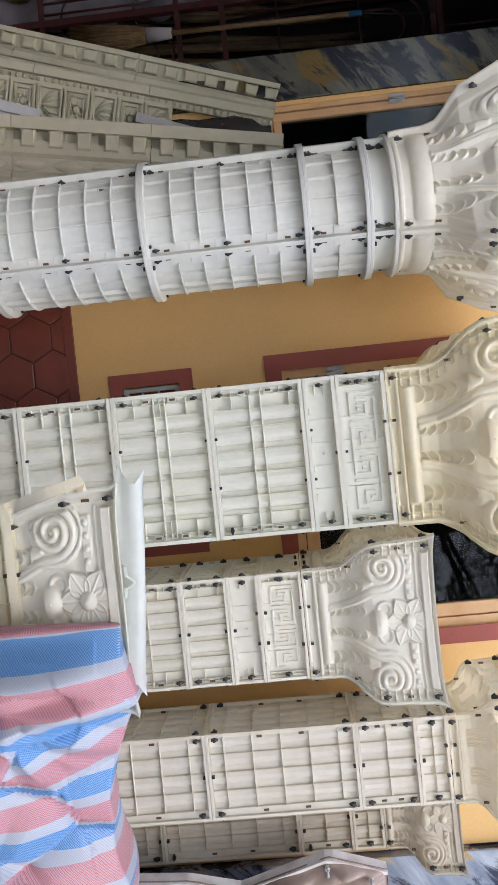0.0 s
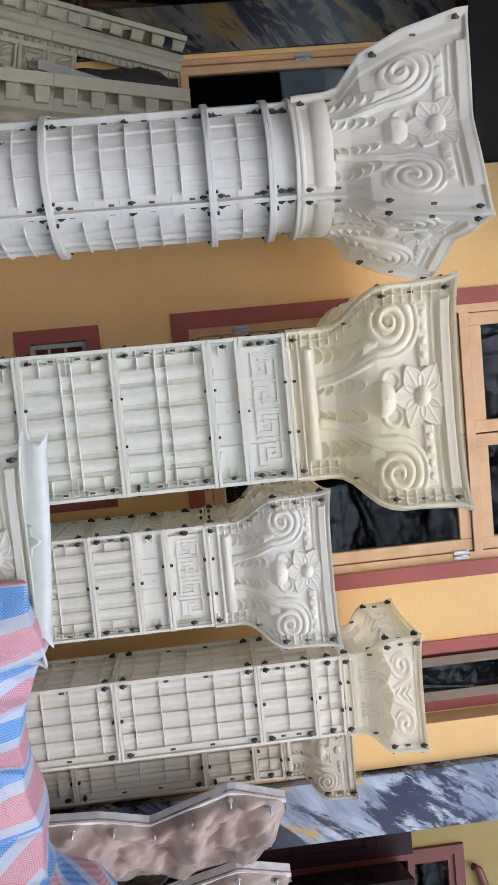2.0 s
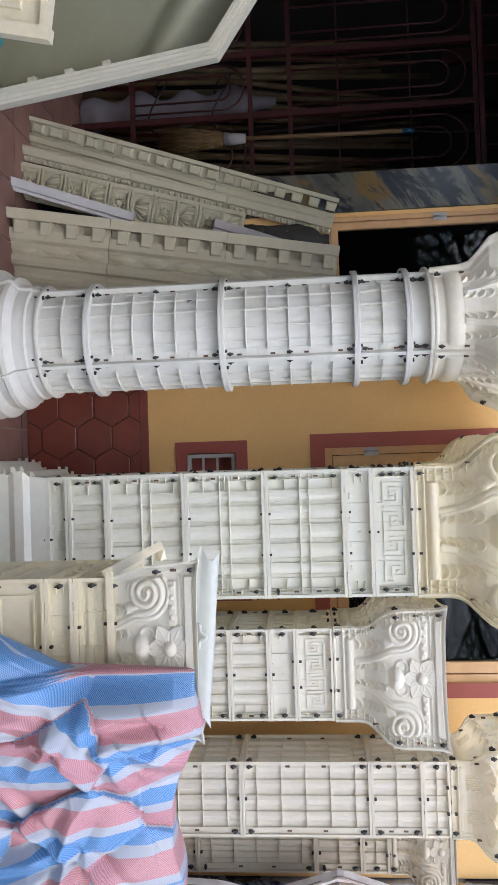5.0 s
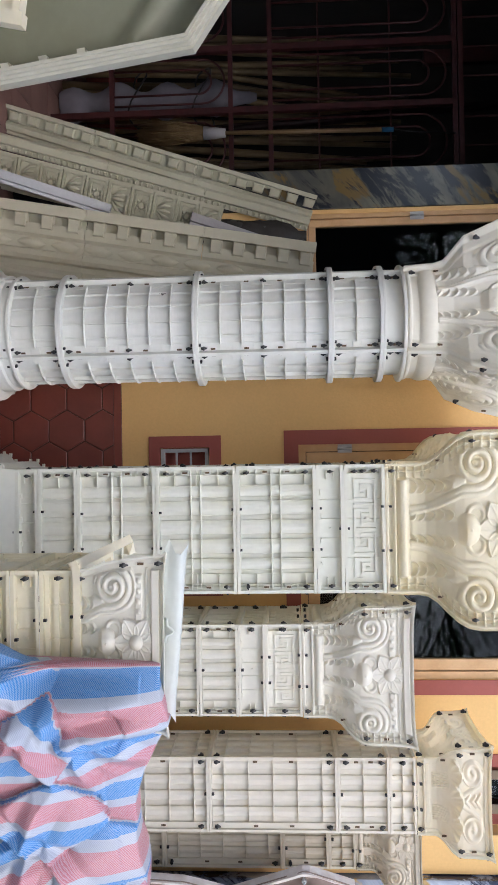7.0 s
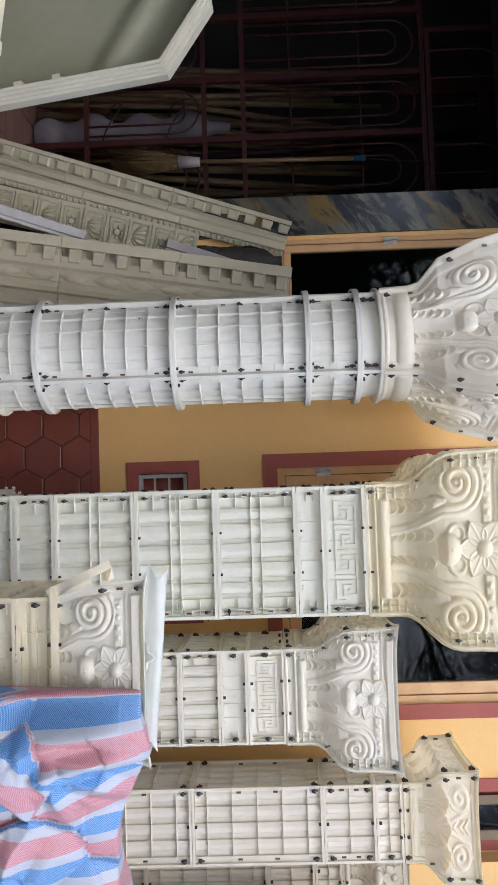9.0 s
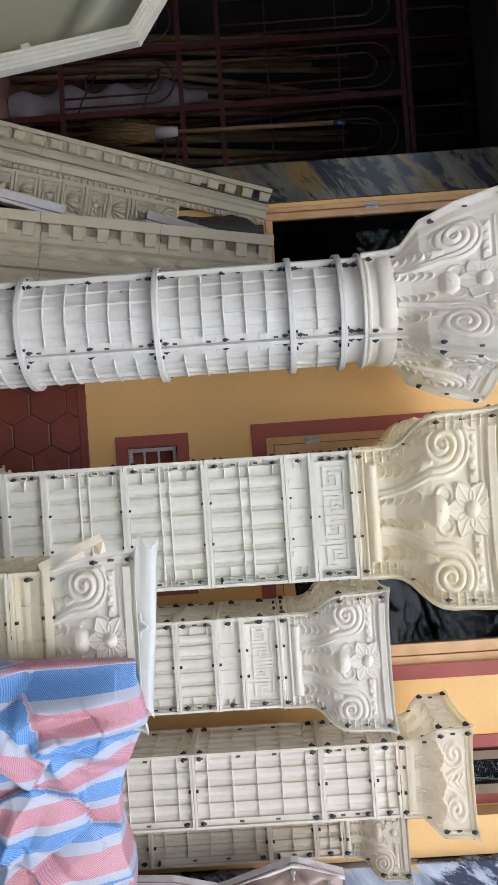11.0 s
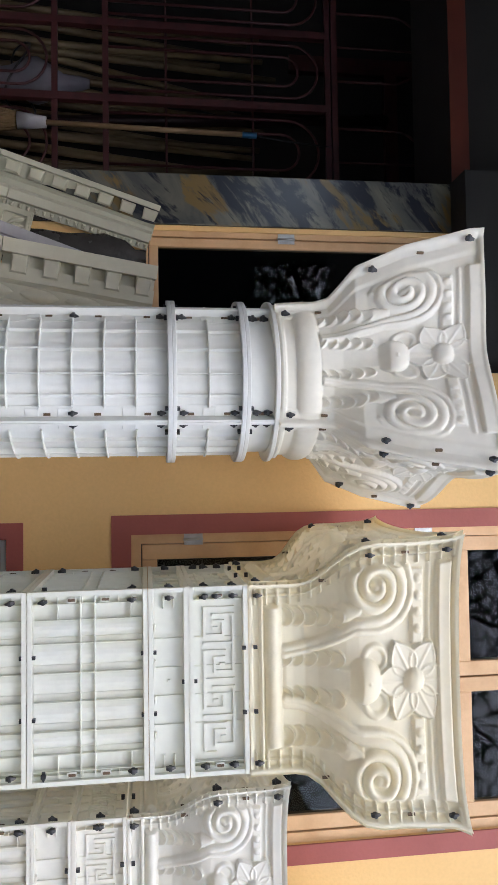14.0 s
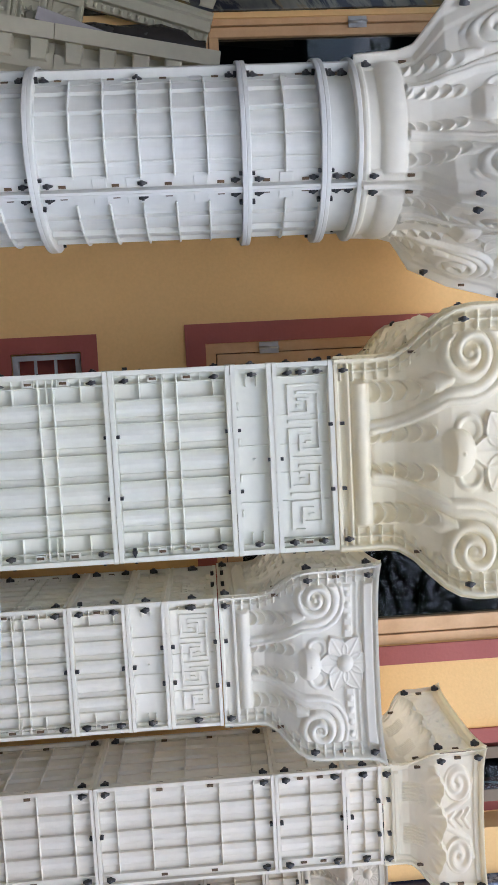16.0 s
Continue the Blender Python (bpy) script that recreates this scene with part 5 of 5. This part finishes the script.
# ---- passage: bed frames, broom, poles ----
def steel_gate():
    """Maroon steel gate across the passage: two leaves of posts, rails and hairpin bars, and an arched grille over it."""
    y = 4.15
    t = thing("steel_gate", "maroon painted steel gate of bars and hairpin loops, closed", "gate")
    posts = [-3.52, -3.12, -2.73, -2.354, -1.90]
    for x in posts:
        part("post", Build().box(x - 0.018, x + 0.018, y - 0.018, y + 0.018, FLOOR, 2.43), M_BED, t)
    for z in (0.36, 1.087, 1.328, 2.43):
        part("rail", Build().box(-3.53, -1.89, y - 0.014, y + 0.014, z - 0.014, z + 0.014), M_BED, t)
    for xa, xb in zip(posts, posts[1:]):
        c, half = (xa + xb) / 2, (xb - xa) / 2
        for k, w in ((0, 0.72), (1, 0.40)):
            r = half * w
            for z0, z1 in ((1.34, 2.38 - 0.10 * k), (0.37, 1.05 - 0.08 * k)):
                pts = [(c - r, y, z0)] + [(c - r * math.cos(a), y, z1 - r + r * math.sin(a)) for a in [i * math.pi / 12 for i in range(13)]] + [(c + r, y, z0)]
                part("hairpin_bar", Build().tube(pts, 0.007, 6), M_BED, t)
        for z in (1.62, 2.05):
            part("cross_bar", Build().tube([(xa + 0.02, y + 0.012, z), (xb - 0.02, y + 0.012, z)], 0.006, 6), M_BED, t)
    part("grille_frame", border(Build(), -3.0, -1.78, 2.45, 2.97, 0.03, y - 0.018, y + 0.018), M_BED, t)
    for x0, x1 in ((-2.97, -2.40), (-2.37, -1.81)):
        c, r = (x0 + x1) / 2, (x1 - x0) / 2 * 0.62
        pts = [(c - r, y, 2.48)] + [(c - r * math.cos(a), y, 2.94 - r + r * math.sin(a)) for a in [i * math.pi / 12 for i in range(13)]] + [(c + r, y, 2.48)]
        part("arch_bar", Build().tube(pts, 0.007, 6), M_BED, t)
        part("arch_bar", Build().tube([(c, y, 2.48), (c, y, 2.94)], 0.006, 6), M_BED, t)
    return t


steel_gate()
stick = thing("timber_batten", "dark timber batten leaning high behind the gate", "timber")
part("batten", Build().tube([(-2.25, 4.30, FLOOR), (-2.55, 4.62, 2.9)], 0.03, 4), M_BROWN, stick)
rnd = random.Random(21)
for k in range(26):
    x = -3.0 + 0.043 * k + rnd.uniform(-0.02, 0.02)
    t = thing("bamboo_pole", "dry bamboo pole leaning in the passage", "pole", None, "bamboo poles")
    h = rnd.uniform(1.9, 2.3)
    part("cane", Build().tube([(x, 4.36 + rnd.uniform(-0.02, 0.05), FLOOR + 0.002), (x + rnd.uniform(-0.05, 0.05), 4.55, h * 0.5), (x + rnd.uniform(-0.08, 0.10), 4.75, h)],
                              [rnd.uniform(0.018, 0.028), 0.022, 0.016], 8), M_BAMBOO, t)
br = thing("broom", "straw broom hung on the gate, white binding", "broom")
hb = Build().tube([(-2.178, 4.05, 1.05), (-2.162, 4.05, 1.98)], 0.013, 10)
part("handle", hb, M_HANDLE, br)
part("cap", Build().tube([(-2.162, 4.05, 1.98), (-2.160, 4.05, 2.05)], 0.0145, 10), M_BLUE, br, "blue plastic end cap")
part("binding", Build().tube([(-2.182, 4.05, 0.93), (-2.178, 4.05, 1.06)], [0.04, 0.026], 14), M_CLOTH, br, "white cloth binding")
sb = Build()
for k in range(150):
    a, q = rnd.uniform(0, math.tau), rnd.random() ** 0.5
    dx, dy = math.cos(a) * q, math.sin(a) * q
    sb.tube([(-2.182 + 0.035 * dx, 4.05 + 0.03 * dy, 0.94), (-2.186 + 0.065 * dx, 4.05 + 0.045 * dy, 0.78), (-2.19 + (0.075 + rnd.uniform(0, 0.02)) * dx, 4.05 + 0.05 * dy, 0.52 + rnd.uniform(0, 0.08))], [0.003, 0.003, 0.0015], 4)
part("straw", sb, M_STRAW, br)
part("cord", Build().tube([(-2.160, 4.05, 2.045), (-2.158, 4.09, 2.2), (-2.158, 4.13, 2.43)], 0.004, 6), M_BLACK, br)
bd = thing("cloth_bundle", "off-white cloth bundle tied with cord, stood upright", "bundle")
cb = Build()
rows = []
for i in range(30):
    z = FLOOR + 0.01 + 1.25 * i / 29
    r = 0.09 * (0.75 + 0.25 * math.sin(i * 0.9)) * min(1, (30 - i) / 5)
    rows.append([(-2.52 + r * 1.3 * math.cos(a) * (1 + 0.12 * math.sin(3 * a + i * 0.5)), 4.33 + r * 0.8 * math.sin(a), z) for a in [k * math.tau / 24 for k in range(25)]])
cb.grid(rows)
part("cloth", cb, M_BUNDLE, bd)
for z in (0.5, 0.9):
    part("cord", Build().tube([(-2.52 + 0.18 * math.cos(a), 4.33 + 0.13 * math.sin(a), z + 0.06 * math.sin(2 * a)) for a in [k * math.tau / 20 for k in range(20)]], 0.006, 6, True), M_BLACK, bd)


# ---- tarpaulin ----
def tarpaulin():
    RX = [0.17, 0.20, 0.29, 0.312, 0.332, 0.44, 0.52, 0.60, 0.70, 0.80, 0.90, 1.00, 1.08, 1.17, 1.205, 1.235, 1.29, 1.36, 1.46, 1.60, 1.80]
    RZ = [0.44, 0.48, 0.60, 0.63, 1.020, 1.030, 1.03, 0.985, 0.94, 0.905, 0.905, 0.925, 0.93, 0.94, 0.97, 1.07, 1.115, 1.145, 1.12, 1.04, 0.95]
    RY = [1.68, 1.68, 1.74, 1.76, 1.765, 1.775, 1.80, 1.85, 1.91, 1.94, 1.96, 1.97, 1.98, 1.97, 1.95, 1.93, 1.92, 1.92, 1.94, 2.0, 2.1]
    t = thing("tarpaulin", "blue, white and pink striped woven tarpaulin, crumpled over moulds", "tarpaulin")
    # folds: each cell of the sheet lies as a bulging facet with its own run of stripes
    cells = [(0.42, 0.88, 0.0, 0.03), (0.50, 0.84, -0.04, 0.02), (0.34, 0.52, -0.55, 0.06), (0.53, 0.70, -1.0, 0.075), (0.63, 0.89, 0.25, 0.0), (0.62, 0.56, -0.2, -0.02),
             (0.80, 0.68, -0.10, 0.06), (0.75, 0.96, 0.0, 0.0), (0.96, 0.52, 0.28, 0.03), (0.95, 0.82, -0.15, 0.05), (0.90, 0.28, 0.20, 0.05), (0.58, 0.30, 0.45, 0.04),
             (0.38, 0.28, -0.4, 0.05), (1.12, 0.80, 0.55, 0.04), (1.34, 0.98, 0.30, 0.07), (1.20, 0.48, -0.3, 0.06),
             (1.52, 0.80, 0.9, 0.03), (1.45, 0.35, 0.1, 0.06), (1.70, 0.55, -0.4, 0.04), (0.70, 0.08, 0.35, 0.06), (1.15, 0.12, -0.2, 0.05)]
    rnd = random.Random(5)
    crumples = [(rnd.uniform(0.1, 1.9), rnd.uniform(-0.1, 1.2), rnd.uniform(-0.35, 0.35), rnd.uniform(-0.35, 0.35)) for _ in range(170)]
    cxy, fxy = np.array([c[:2] for c in cells]), np.array([c[:2] for c in crumples])
    nx, nz = 320, 230
    # sharp folds that run out from two knots
    knots = [((0.47, 0.63), ((0.33, 0.63), (0.62, 0.74), (0.64, 0.55), (0.54, 0.34), (0.36, 0.42), (0.70, 0.75))),
             ((0.53, 0.78), ((0.50, 1.00), (0.66, 0.98), (0.70, 0.80))),
             ((0.86, 0.60), ((1.05, 0.80), (0.70, 0.72), (1.10, 0.55), (0.92, 0.30), (0.66, 0.42))),
             ((1.30, 0.82), ((1.18, 0.92), (1.50, 1.02), (1.46, 0.62), (1.20, 0.50), (1.36, 1.06)))]
    folds = [(k, e) for k, ends in knots for e in ends]
    fa, fb = np.array([f[0] for f in folds]), np.array([f[1] for f in folds])
    fd2 = ((fb - fa) ** 2).sum(1)
    rows, uvs = [], []

    def flat_edge(x, z):      # the sheet lies close along the side of the low column
        return (1 - smooth01((x - 0.332) / 0.13)) * smooth01((z - 0.58) / 0.14)

    for j in range(nz + 1):
        row = []
        for i in range(nx + 1):
            x = 0.17 + (1.80 - 0.17) * i / nx
            zr, yr = float(np.interp(x, RX, RZ)), float(np.interp(x, RX, RY))
            q = j / nz
            if q < 0.16:      # the part that lies back over the top
                k = 1 - q / 0.16
                y, z = yr + (0.035 + 0.16 * smooth01((x - 0.335) / 0.12) if x < 1.1 else 0.14) * k, zr - 0.03 * k * k + 0.005
            else:
                k = (q - 0.16) / 0.84
                z = zr - (zr - FLOOR - 0.01) * k
                y = yr - (0.07 * math.sin(min(1, k * 3) * math.pi / 2) + 0.18 * k) * (1 - 0.85 * flat_edge(x, z))
            n1 = noise.noise((x * 2.6 + z * 1.3, z * 2.2 - x * 1.1, 3.1))
            n3 = noise.noise((x * 9, z * 8, 1.7))
            wx, wz = x + 0.05 * n1, z + 0.05 * noise.noise((x * 4, z * 4, 8.8))
            dist = np.hypot(cxy[:, 0] - wx, (cxy[:, 1] - wz) * 0.8)
            order = np.argsort(dist)[:2]
            d1, d2 = dist[order]
            cx, cz, lean, high = cells[int(order[0])]
            ridge = min(1.0, (d2 - d1) / 0.13)
            fd = np.hypot(fxy[:, 0] - wx, fxy[:, 1] - wz)
            f0 = int(np.argmin(fd))
            fx, fz, gx, gz = crumples[f0]
            tilt = gx * (wx - fx) + gz * (wz - fz)
            amp = smooth01((x - 0.17) / 0.1) * smooth01((q - 0.03) / 0.2) * (1 - 0.9 * flat_edge(x, z))
            rel = np.array((wx, wz)) - fa
            u = np.clip((rel * (fb - fa)).sum(1) / fd2, 0, 1)
            off = np.hypot(*(rel - u[:, None] * (fb - fa)).T)
            crest = float(np.max((1 - u) ** 0.6 * np.clip(1 - off / 0.034, 0, 1) ** 1.4))
            valley = float(np.max((1 - u) ** 0.6 * np.clip(1 - np.abs(off - 0.045) / 0.03, 0, 1)))
            y -= amp * (0.042 * crest - 0.026 * valley)
            y -= amp * (0.045 * n1 + high * 0.5 + 0.055 * math.sqrt(ridge) * (0.4 + high * 6) + 0.14 * tilt + 0.002 * n3)
            z += 0.010 * amp * n3 + (0.012 * noise.noise((x * 9, 2.0, 5.0)) if q <= 0.2 else 0)
            row.append((x, y, z))
            zz = z if q >= 0.16 else zr + (y - yr)
            qx = (x - cx + lean * (zz - cz)) / math.sqrt(1 + lean * lean) + cx + 0.006 * n3 + 0.10 * (y - yr) + (0.0 if order[0] < 2 else high * 1.6)
            if int(order[0]) in (14, 17):      # the rounded end, its stripes bent round it
                qx = 1.25 + math.hypot(x - 1.10, (zz - 0.78) * 0.9) + 0.01 * n3
            if x < 0.338 and zz > 0.66:      # the turned-back edge shows one stripe
                qx = 0.338 - 0.190 * 0.34 + 0.004 * n3
            uvs.append(((qx - 0.338) / 0.190, (zz - lean * x) / 0.190))
        rows.append(row)
    b = Build()
    b.grid(rows, flip=True)
    b.uv = uvs
    sheet = part("sheet", b, M_TARP, t)
    so = sheet.modifiers.new("thick", 'SOLIDIFY')
    so.thickness = 0.003
    return t


tarpaulin()


# ---- fibreglass plate moulds ----
def plate_mould(m, seed, label):
    """A lumpy fibreglass shell mould standing on edge, with a pale bolted flange along its edge."""
    t = thing("plate_mould", label, "fibreglass mould", m, "fibreglass moulds")
    ZL, WL = [0.0, 0.5, 0.79, 0.97, 1.15, 1.46, 1.66], [0.05, 0.06, 0.055, 0.07, 0.13, 0.0, 0.085]
    ZR, WR = [0.0, 0.6, 0.9, 1.05, 1.3, 1.48, 1.58, 1.66], [0.46, 0.47, 0.46, 0.42, 0.40, 0.36, 0.24, 0.15]
    nz, nw = 110, 46
    rows, left = [], []
    for i in range(nz + 1):
        z = 1.66 * i / nz
        a, c = float(np.interp(z, ZL, WL)), float(np.interp(z, ZR, WR))
        row = []
        for j in range(nw + 1):
            q = j / nw
            w = a + (c - a) * q
            n1 = noise.noise((w * 5 + seed, z * 4.2, seed * 1.7))
            n2 = noise.noise((w * 12, z * 11 + seed, 2.2))
            n3 = abs(noise.noise((w * 24 + seed, z * 20, 5.2)))
            e = smooth01(q / 0.12) * smooth01((1 - q) / 0.10) * smooth01((1.66 - z) / 0.08)
            y = -e * (0.030 + 0.075 * max(0, n1 + 0.25) + 0.055 * n2 - 0.045 * max(0, 0.25 - n3 * 1.6) + 0.012 * noise.noise((w * 42, z * 38, seed)))
            row.append((w, y, z))
        rows.append(row)
        left.append((a, z))
    b = Build()
    b.grid(rows, flip=True)
    sh = part("shell", b, M_PINK, t)
    so = sh.modifiers.new("thick", 'SOLIDIFY')
    so.thickness, so.offset = 0.006, -1
    fl = Build()
    pts = left[::2] + [(0.15, 1.66)]
    fl.grid([[(w, y, z) for w, z in pts] for y in (-0.014, 0.030)], smooth=False)
    fl.grid([[(w + o, -0.014, z) for w, z in pts] for o in (0.0, 0.014)], smooth=False, flip=True)
    part("flange", fl, M_RIM, t, "pale resin flange")
    rr = random.Random(int(seed * 10))
    for k in range(11):
        z = 0.15 + 1.45 * k / 10
        w = float(np.interp(z, ZL, WL)) + 0.022 + rr.uniform(0, 0.012)
        bo = Build().tube([(w, 0.035, z), (w, -0.062, z)], 0.004, 6)
        bo.tube([(w, -0.034, z), (w, -0.022, z)], 0.010, 6)
        part("bolt", bo, M_STEEL, t, "steel bolt")
    return t


for k, (x, y, a, s) in enumerate(((1.40, 2.655, 22, 1.3), (1.56, 2.93, 14, 6.4), (1.78, 2.76, 30, 4.1), (2.02, 2.80, 38, 7.9), (2.20, 2.82, 42, 10.2), (2.36, 2.84, 30, 12.7))):
    plate_mould(pose(x, y, FLOOR, 0, 0, a), s, "brown-pink lumpy fibreglass mould half standing on edge, bolted flange")


# ---- trees behind the yard ----
def tree(x, y, h, seed, label):
    rr = random.Random(seed)
    t = thing("tree", label, "tree", pose(x, y, FLOOR - 0.03), "yard trees")
    tr = Build().tube([(0, 0, 0), (0.08, 0.05, h * 0.25), (-0.05, 0.1, h * 0.5), (0.05, 0, h * 0.8)], [0.20, 0.16, 0.11, 0.03], 10)
    tips = []
    for k in range(16):
        a, z = rr.uniform(0, math.tau), h * rr.uniform(0.3, 0.75)
        n = h * rr.uniform(0.25, 0.42)
        e = (n * math.cos(a), n * math.sin(a), z + n * rr.uniform(0.2, 0.6))
        mid = (e[0] * 0.5, e[1] * 0.5, z + (e[2] - z) * 0.35)
        tr.tube([(0, 0, z), mid, e], [0.06, 0.035, 0.01], 6)
        tips += [mid, e, tuple((p + q) / 2 for p, q in zip(mid, e))]
    part("trunk", tr, M_BARK, t)
    lv = Build()
    for tip in tips:
        for _ in range(85):
            c = Vector(tip) + Vector((rr.gauss(0, 0.5), rr.gauss(0, 0.5), rr.gauss(0, 0.38)))
            a = Euler((rr.uniform(-1, 1), rr.uniform(-1, 1), rr.uniform(0, 6.28))).to_matrix()
            s = rr.uniform(0.07, 0.13)
            lv.face([c + a @ Vector(p) for p in ((-s, 0, 0), (0, -s * 0.4, 0), (s, 0, 0.02), (0, s * 0.4, 0))])
    part("crown", lv, M_LEAF, t)


tree(-4.2, -6.0, 9.0, 31, "leafy yard tree against the boundary")
tree(-1.5, -7.5, 9.5, 4, "leafy yard tree with a thin crown")
tree(2.2, -8.5, 10.5, 8, "leafy yard tree with spreading limbs")
# out of view; added where the far house's panes would mirror bright sky
tree(12.8, -5.6, 8.5, 19, "unseen leafy tree, added to keep sky out of the fanlight panes")
tree(5.5, -7.0, 9.0, 15, "leafy yard tree by the gate")


# ---- tiles, last ----
def clip_poly(pts, axis, limit, keep_above):
    out = []
    for p, q in zip(pts, pts[1:] + pts[:1]):
        a, b = (p[axis] >= limit) == keep_above, (q[axis] >= limit) == keep_above
        if a:
            out.append(p)
        if a != b:
            k = (limit - p[axis]) / (q[axis] - p[axis])
            out.append(tuple(u + (v - u) * k for u, v in zip(p, q)))
    return out


def dado_tiles():
    back = structure("wall_dado", Build().box(-0.9, 1.74, WALL - 0.008, WALL - 0.001, FLOOR, 0.588), M_GROUT, "oxblood hexagonal tile dado along the foot of the wall", "dado")
    part("edging", Build().box(-0.9, 1.74, WALL - 0.016, WALL - 0.008, 0.552, 0.588), M_HEX, back, "plain oxblood edging strip")
    f, g = 0.178, 0.0035
    R = f / math.sqrt(3)
    for c in range(18):
        for r in range(-1, 5):
            x, z = -0.86 + c * 1.5 * R, 0.228 - 0.178 + r * f - (f / 2 if c % 2 else 0)
            poly = [(x + (R - g) * math.cos(k * math.pi / 3), z + (R - g) * math.sin(k * math.pi / 3)) for k in range(6)]
            for ax, lim, up in ((1, FLOOR + 0.003, True), (1, 0.549, False), (0, -0.898, True), (0, 1.738, False)):
                if poly:
                    poly = clip_poly(poly, ax, lim, up)
            if len(poly) < 3:
                continue
            cx, cz = sum(p[0] for p in poly) / len(poly), sum(p[1] for p in poly) / len(poly)
            b = Build()
            n = len(poly)
            rings = [[(px, WALL - 0.008, pz) for px, pz in poly], [(px, WALL - 0.0125, pz) for px, pz in poly], [(cx + (px - cx) * 0.96, WALL - 0.0145, cz + (pz - cz) * 0.96) for px, pz in poly]]
            for u, v in zip(rings, rings[1:]):
                for k in range(n):
                    b.face([u[k], u[(k + 1) % n], v[(k + 1) % n], v[k]])
            b.face(rings[-1])
            part("tile", b, M_HEX, back)


def floor_tiles():
    s, g = 0.30, 0.004
    b = Build()
    b.box(-s / 2 + g, s / 2 - g, -s / 2 + g, s / 2 - g, -0.006, 0)
    me = b.mesh("tile", M_TILE)
    for i in range(12):
        for j in range(9):
            part("tile", me, None, floor, m=pose(-3.3 + i * s, 2.43 + j * s, FLOOR))


dado_tiles()
floor_tiles()
